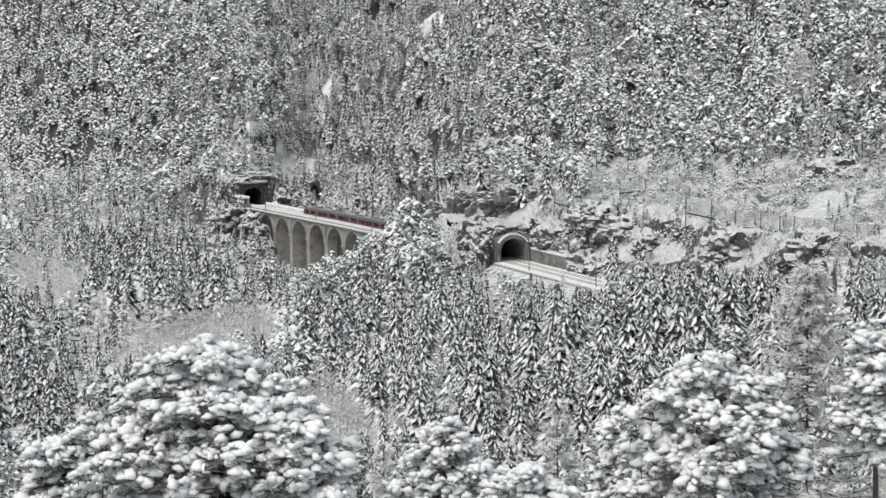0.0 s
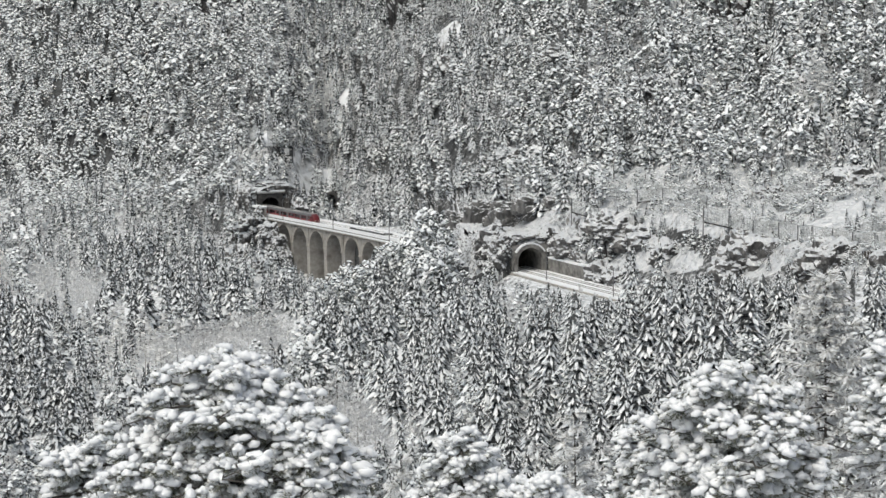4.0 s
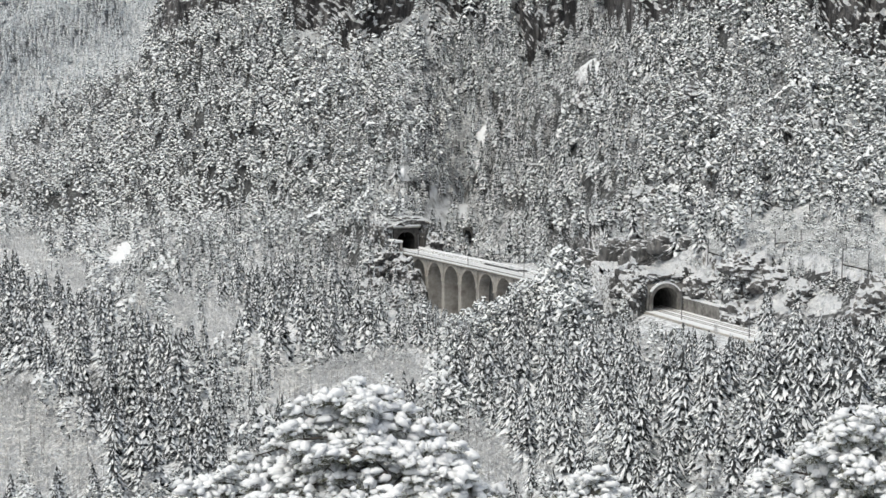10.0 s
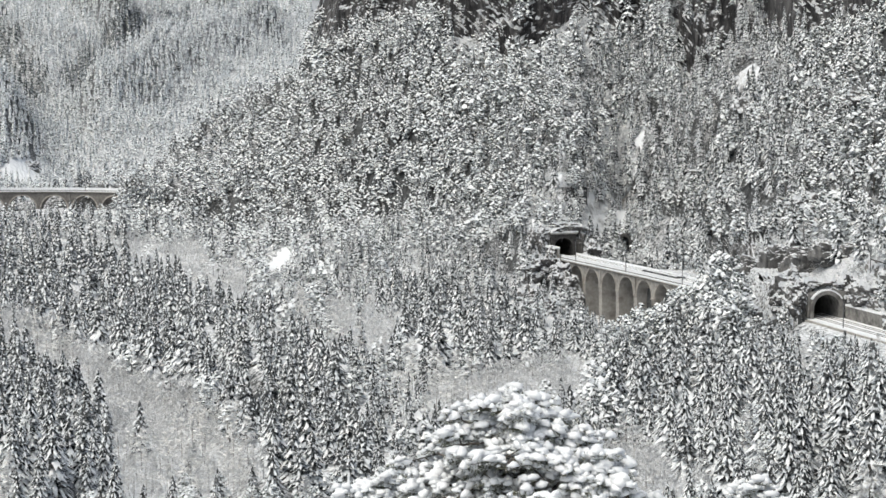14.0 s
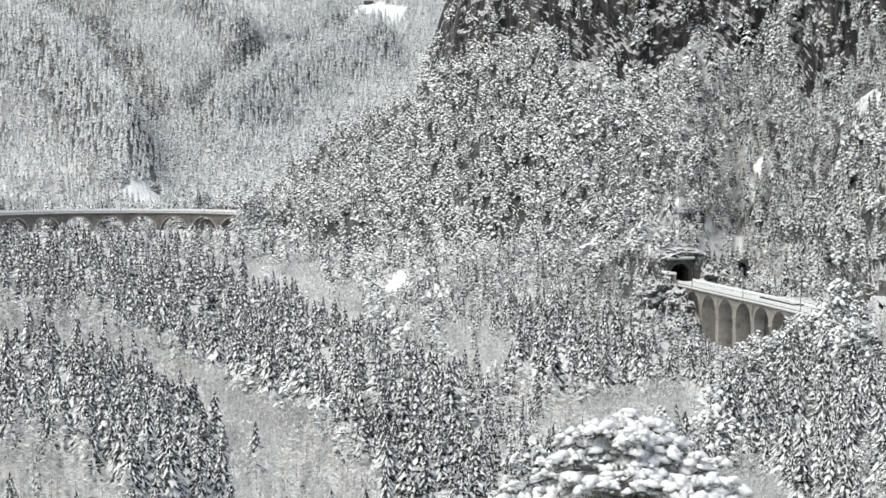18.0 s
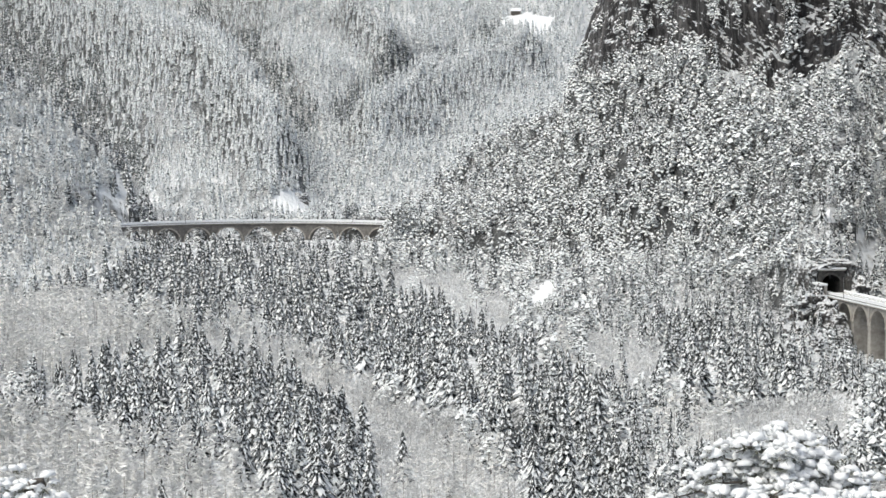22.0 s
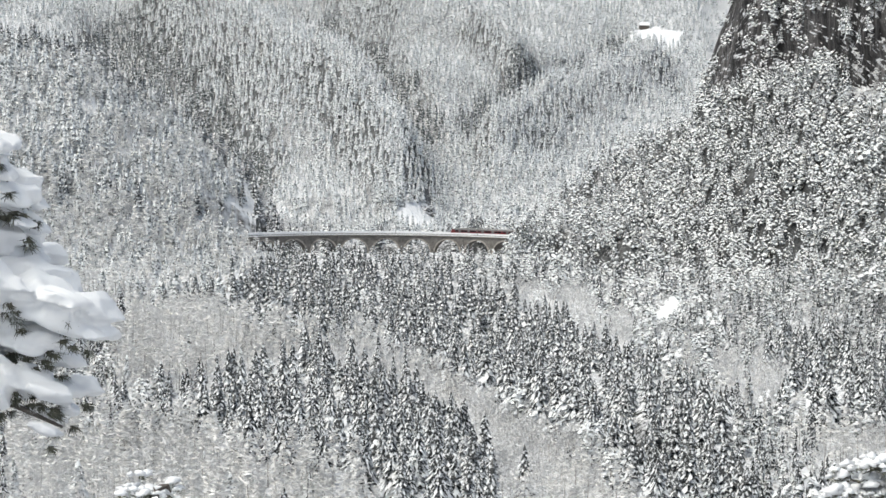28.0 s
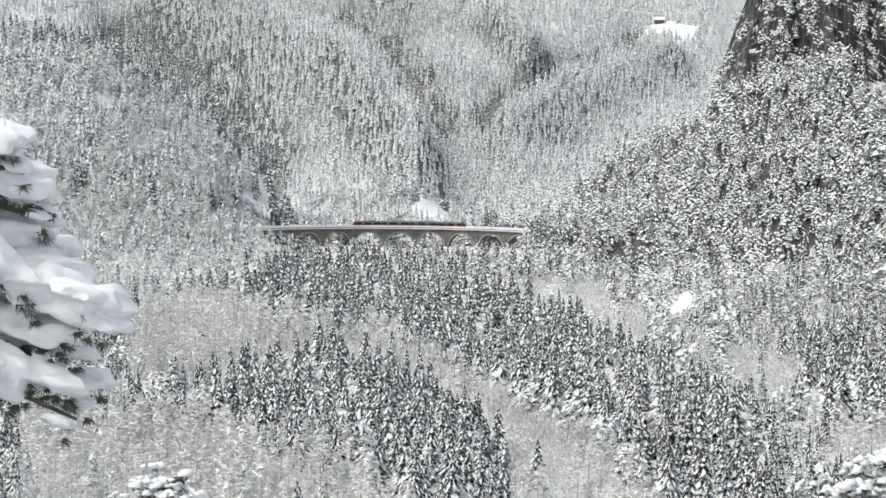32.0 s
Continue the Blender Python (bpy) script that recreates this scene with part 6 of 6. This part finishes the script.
def tuft(out, c, along, size, rng, count):
    """A spray of needles: thin blades round a twig end."""
    a = Vector(along).normalized()
    for _ in range(count):
        d = (a * rng.uniform(0.1, 1.0) + Vector((rng.uniform(-1, 1), rng.uniform(-1, 1), rng.uniform(-1.0, 0.35)))).normalized()
        L = size * rng.uniform(0.6, 1.15)
        w = d.orthogonal().normalized() * size * rng.uniform(0.035, 0.07)
        b = Vector(c) + Vector((rng.uniform(-1, 1), rng.uniform(-1, 1), rng.uniform(-0.6, 0.2))) * size * 0.35
        n = len(out[0])
        out[0] += [tuple(b - w), tuple(b + w), tuple(b + d * L)]
        out[1].append((n, n + 1, n + 2))


def near_pine(top, width, depth, height, limbs, label, seed, size=0.3, twigs=8, needles=16, sub=1):
    """A pine whose crown spreads to `width` at `depth` below its top; every twig end carries needles and a pillow of snow."""
    rng = random.Random(seed)
    root = tagged(new("pine_tree"), label, "tree", "snowy pines of the near slope")
    base = Vector((top.x, top.y, top.z - height))
    root.matrix_basis = Matrix.Translation(base)
    lean = Vector((rng.uniform(-0.3, 0.3), rng.uniform(-0.3, 0.3), 0))

    def axis(z):
        return lean * (z / height) ** 2 + Vector((0, 0, z))
    part("trunk", tube(bmesh.new(), [axis(height * t) + Vector((0, 0, -0.5 if t == 0 else 0)) for t in (0, 0.3, 0.6, 0.85, 0.97)], [0.2, 0.17, 0.12, 0.06, 0.02], 9), BARK, root)
    blades = [[], []]
    snow = [[], []]
    wood = bmesh.new()
    for i in range(limbs):
        d = depth * 1.25 * ((i + rng.random()) / limbs) ** 0.9
        z = height - d
        reach = width / 2 * min(1.0, (d / depth) ** 0.45 + 0.05) * rng.uniform(0.55, 1.15)
        p = i * 2.399 + rng.uniform(-0.4, 0.4)
        out = Vector((math.cos(p), math.sin(p), 0))
        a = axis(z)
        rise = reach * rng.uniform(-0.12, 0.4)
        pts = [a, a + out * reach * 0.4 + Vector((0, 0, rise * 0.7)), a + out * reach * 0.75 + Vector((0, 0, rise)), a + out * reach + Vector((0, 0, rise * 0.75 - 0.05))]
        tube(wood, pts, [0.06, 0.045, 0.03, 0.012], 6)
        n = max(3, int(twigs * (0.35 + 0.65 * reach / (width / 2))))
        for j in range(n):
            t = 0.22 + 0.78 * (j + rng.random() * 0.8) / n
            k = min(2, int(t * 3))
            q = pts[k].lerp(pts[k + 1], t * 3 - k)
            side = Vector((-out.y, out.x, 0)) * rng.uniform(-1, 1) * reach * 0.34 * (0.4 + t * 0.6)
            e = q + side + Vector((0, 0, rng.uniform(-0.3, 0.35)))
            way = (e - q * 0.97 - a * 0.03).normalized() + out * 0.5
            if side.length > 0.25:
                tube(wood, [q, e], [0.02, 0.008], 5)
            tuft(blades, e + Vector((0, 0, -size * 0.25)), way, size * 1.15, rng, needles)
            for m in range(rng.choice((6, 7, 8))):
                s = size * (0.3 + 0.6 * rng.random() ** 1.5)
                off = Vector((rng.uniform(-1, 1), rng.uniform(-1, 1), rng.uniform(-0.45, 0.45))) * size * 1.05
                tuft(blades, e + off + Vector((0, 0, -s * 0.4)), way + off, size * 0.8, rng, needles // 3)
                lump(snow, e + off + Vector((0, 0, s * 0.15)), Vector((way.x + rng.uniform(-1, 1), way.y + rng.uniform(-1, 1), rng.uniform(-0.4, 0.1))), s * rng.uniform(0.85, 1.45), s * rng.uniform(0.65, 1.0), s * rng.uniform(0.5, 0.85), rng, sub)
    tagged(part("limbwork", wood, BARK, root), kind="stuff")
    ob = new("needles", solid("needles", blades[0], blades[1], [NEAR_NEEDLES]))
    ob.parent = root
    tagged(ob, kind="stuff")
    snow_part(snow, root, "plump pillows of fresh snow")
    return root


NEAR_NEEDLES = frosted("near_pine_needles", (0.08, 0.085, 0.06), (0.22, 0.22, 0.165), (0.7, 0.72, 0.73), 6.0, 0.52, 0.58)
CLOSE_NEEDLES = frosted("close_pine_needles", (0.05, 0.052, 0.04), (0.15, 0.15, 0.115), (0.6, 0.62, 0.62), 9.0, 0.56, 0.62)
near_pine(place(7.0, -9.75, 46), 6.4, 3.4, 16, 84, "broad pine crown heaped with fresh snow pillows", 11, 0.24, 13, 18)
near_pine(place(9.4, -11.3, 44.5), 3.4, 2.4, 15, 46, "snow-heaped pine crown beside a broader one", 12, 0.24, 11, 18)
near_pine(place(2.6, -12.15, 50), 3.8, 2.2, 16, 34, "smaller olive-green pine crown under loose snow", 13, 0.24, 9, 20)
near_pine(place(14.3, -12.1, 56), 3.2, 2.2, 16, 30, "small pointed pine crown under snow", 14, 0.24, 8, 18)
near_pine(place(16.4, -13.3, 50), 3.0, 1.6, 16, 24, "low pine crown loaded with snow", 15, 0.26, 8, 14)
near_pine(place(22.4, -10.2, 52), 5.6, 3.4, 17, 70, "broad dark pine crown with heavy snow on drooping limbs", 16, 0.25, 12, 24)
near_pine(place(20.0, -11.7, 60), 3.6, 2.6, 16, 32, "green pine crown lightly covered with snow", 17, 0.24, 8, 22)
near_pine(place(27.4, -8.9, 62), 3.6, 3.4, 18, 40, "pine with snow-covered layered limbs", 18, 0.26, 9, 16)
near_pine(place(-16.4, -10.75, 19), 0.9, 0.5, 7, 9, "slim pine tip with plump snow on its shoots", 19, 0.1, 5, 14)
near_pine(place(-17.5, -11.1, 20), 0.8, 0.5, 7, 8, "slim pine tip with snowy shoots", 20, 0.09, 5, 14)


# the fine-twigged larch behind the broad pine
def near_larch(top, width, height, seed, label, boughs=70):
    rng = random.Random(seed)
    root = tagged(new("larch_tree"), label, "tree")
    root.matrix_basis = Matrix.Translation((top.x, top.y, top.z - height))
    part("trunk", tube(bmesh.new(), [(0, 0, -0.5), (0.1, 0, height * 0.5), (0, 0.1, height)], [0.14, 0.08, 0.012], 8), BARK, root)
    wood, v, f = bmesh.new(), [], []
    sv, sf = [], []
    for i in range(boughs):
        z = height * (1 - 0.62 * ((i + rng.random()) / boughs))
        reach = width / 2 * min(1, ((height - z) / (height * 0.45)) ** 0.75 + 0.08) * rng.uniform(0.75, 1.1)
        p = i * 2.399
        out = Vector((math.cos(p), math.sin(p), 0))
        a = Vector((0, 0, z))
        pts = [a, a + out * reach * 0.5 + Vector((0, 0, -reach * 0.06)), a + out * reach + Vector((0, 0, reach * 0.06))]
        tube(wood, pts, [0.035, 0.022, 0.008], 5)
        for j in range(120):
            t = rng.uniform(0.12, 1)
            q = a.lerp(pts[2], t) + Vector((0, 0, -reach * 0.08 * math.sin(t * math.pi)))
            d = (out * rng.uniform(0.1, 0.9) + Vector((-out.y, out.x, 0)) * rng.uniform(-1, 1) + Vector((0, 0, rng.uniform(-0.7, 0.5)))).normalized()
            L = rng.uniform(0.15, 0.5)
            w = Vector((-d.y, d.x, 0)).normalized() * 0.014
            up = Vector((0, 0, 0.02))
            n = len(v)
            v += [tuple(q - w), tuple(q + w), tuple(q + d * L), tuple(q - up * 1.2)]
            f += [(n, n + 1, n + 2), (n, n + 2, n + 3)]
            if rng.random() < 0.9:
                n = len(sv)
                w = w * rng.uniform(1.2, 2.8)
                sv += [tuple(q - w + up * 0.4), tuple(q + w + up * 0.4), tuple(q + d * L + up * 0.2), tuple(q + d * L * 0.5 + up * rng.uniform(1.2, 2.4))]
                sf += [(n, n + 2, n + 3), (n + 1, n + 3, n + 2), (n, n + 3, n + 1)]
    tagged(part("boughwork", wood, BARK, root), kind="stuff")
    for nm, vv, ff, m in (("twigwork", v, f, NEAR_TWIGS), ("twig_snow", sv, sf, SNOW)):
        ob = new(nm, solid(nm, vv, ff, [m]))
        ob.parent = root
        tagged(ob, kind="stuff")


NEAR_TWIGS = islands("larch_twigs", (0.25, 0.24, 0.21), (0.68, 0.66, 0.62))
near_larch(place(25.2, -7.0, 66), 6.6, 19, 31, "tall leafless larch with fine snow-lined twigs", 130)
near_larch(place(17.6, -11.3, 72), 3.4, 15, 32, "slender leafless larch with frosted twigs", 50)
near_larch(place(12.2, -12.6, 70), 2.6, 14, 33, "slender leafless larch with snowy twigs", 36)


# the close pine whose boughs reach into view
def close_pine():
    rng = random.Random(77)
    D = 8.2
    foot = place(-26.0, 0, D)
    root = tagged(new("pine_tree"), "close pine with thick soft snow on its boughs", "tree")
    root.matrix_basis = Matrix.Translation((foot.x, foot.y, -4.6))
    inv = root.matrix_basis.inverted()
    part("trunk", tube(bmesh.new(), [(0, 0, -0.6), (0.03, 0, 2.5), (0, 0.02, 6.5)], [0.13, 0.11, 0.05], 10), BARK, root)
    # boughs: bearing and elevation of root, middle and tip
    BOUGHS = [((-26, 0.2), (-22.5, -0.5), (-20.3, -1.15), 0.10), ((-26, -0.6), (-22.6, -1.6), (-19.5, -2.55), 0.115), ((-26, -1.6), (-22.4, -3.1), (-19.4, -3.9), 0.12), ((-26, -2.6), (-21.6, -4.3), (-17.95, -5.55), 0.14), ((-26, -3.6), (-22.0, -5.1), (-19.0, -6.2), 0.13), ((-26, -4.4), (-22, -6.1), (-18.45, -7.5), 0.12), ((-26, -5.0), (-22, -6.9), (-18.75, -8.5), 0.085)]
    for bi, (a, b, c, fat) in enumerate(BOUGHS):
        d = D + (bi % 3 - 1) * 0.16
        A, B, C = (inv @ place(q[0], q[1], d) for q in (a, b, c))
        A = inv @ Vector((foot.x, foot.y, (root.matrix_basis @ A).z))
        curve = [A * (1 - t) ** 2 + B * 2 * t * (1 - t) + C * t * t for t in (0, 0.25, 0.5, 0.75, 1)]
        bough = part("bough", tube(bmesh.new(), [p + Vector((0, 0, -0.05)) for p in curve], [0.035, 0.028, 0.02, 0.014, 0.006], 7), BARK, root)
        blades, snow = [[], []], [[], []]
        n = 42
        for j in range(n):
            t = 0.25 + 0.75 * (j + rng.uniform(0, 0.6)) / n
            t = min(t, 1.0)
            q = A * (1 - t) ** 2 + B * 2 * t * (1 - t) + C * t * t
            way = (C - A).normalized()
            e = q + Vector((rng.uniform(-0.05, 0.05), rng.uniform(-0.16, 0.16), rng.uniform(-0.1, 0.08)))
            tuft(blades, e + Vector((0.02, 0, -0.05)), way + Vector((0, 0, -0.6)), 0.05, rng, 34)
            s = fat * rng.uniform(0.5, 1.0) * (1.0 if t < 0.9 else 0.9)
            s *= 0.98
            lump(snow, e + Vector((0, 0, s * 0.3)), way, s * rng.uniform(0.9, 1.5), s * rng.uniform(0.75, 1.0), s * rng.uniform(0.55, 0.8), rng, 2)
        ob = new("needles", solid("needles", blades[0], blades[1], [CLOSE_NEEDLES]))
        ob.parent = bough
        tagged(ob, kind="stuff")
        mass = snow_part(snow, bough, "soft thick pillow of snow")
        melt = mass.modifiers.new("melt", "REMESH")
        melt.mode, melt.voxel_size, melt.use_smooth_shade = "VOXEL", 0.012, True
        soft = mass.modifiers.new("soft", "SMOOTH")
        soft.factor, soft.iterations = 0.5, 4


close_pine()

motions()
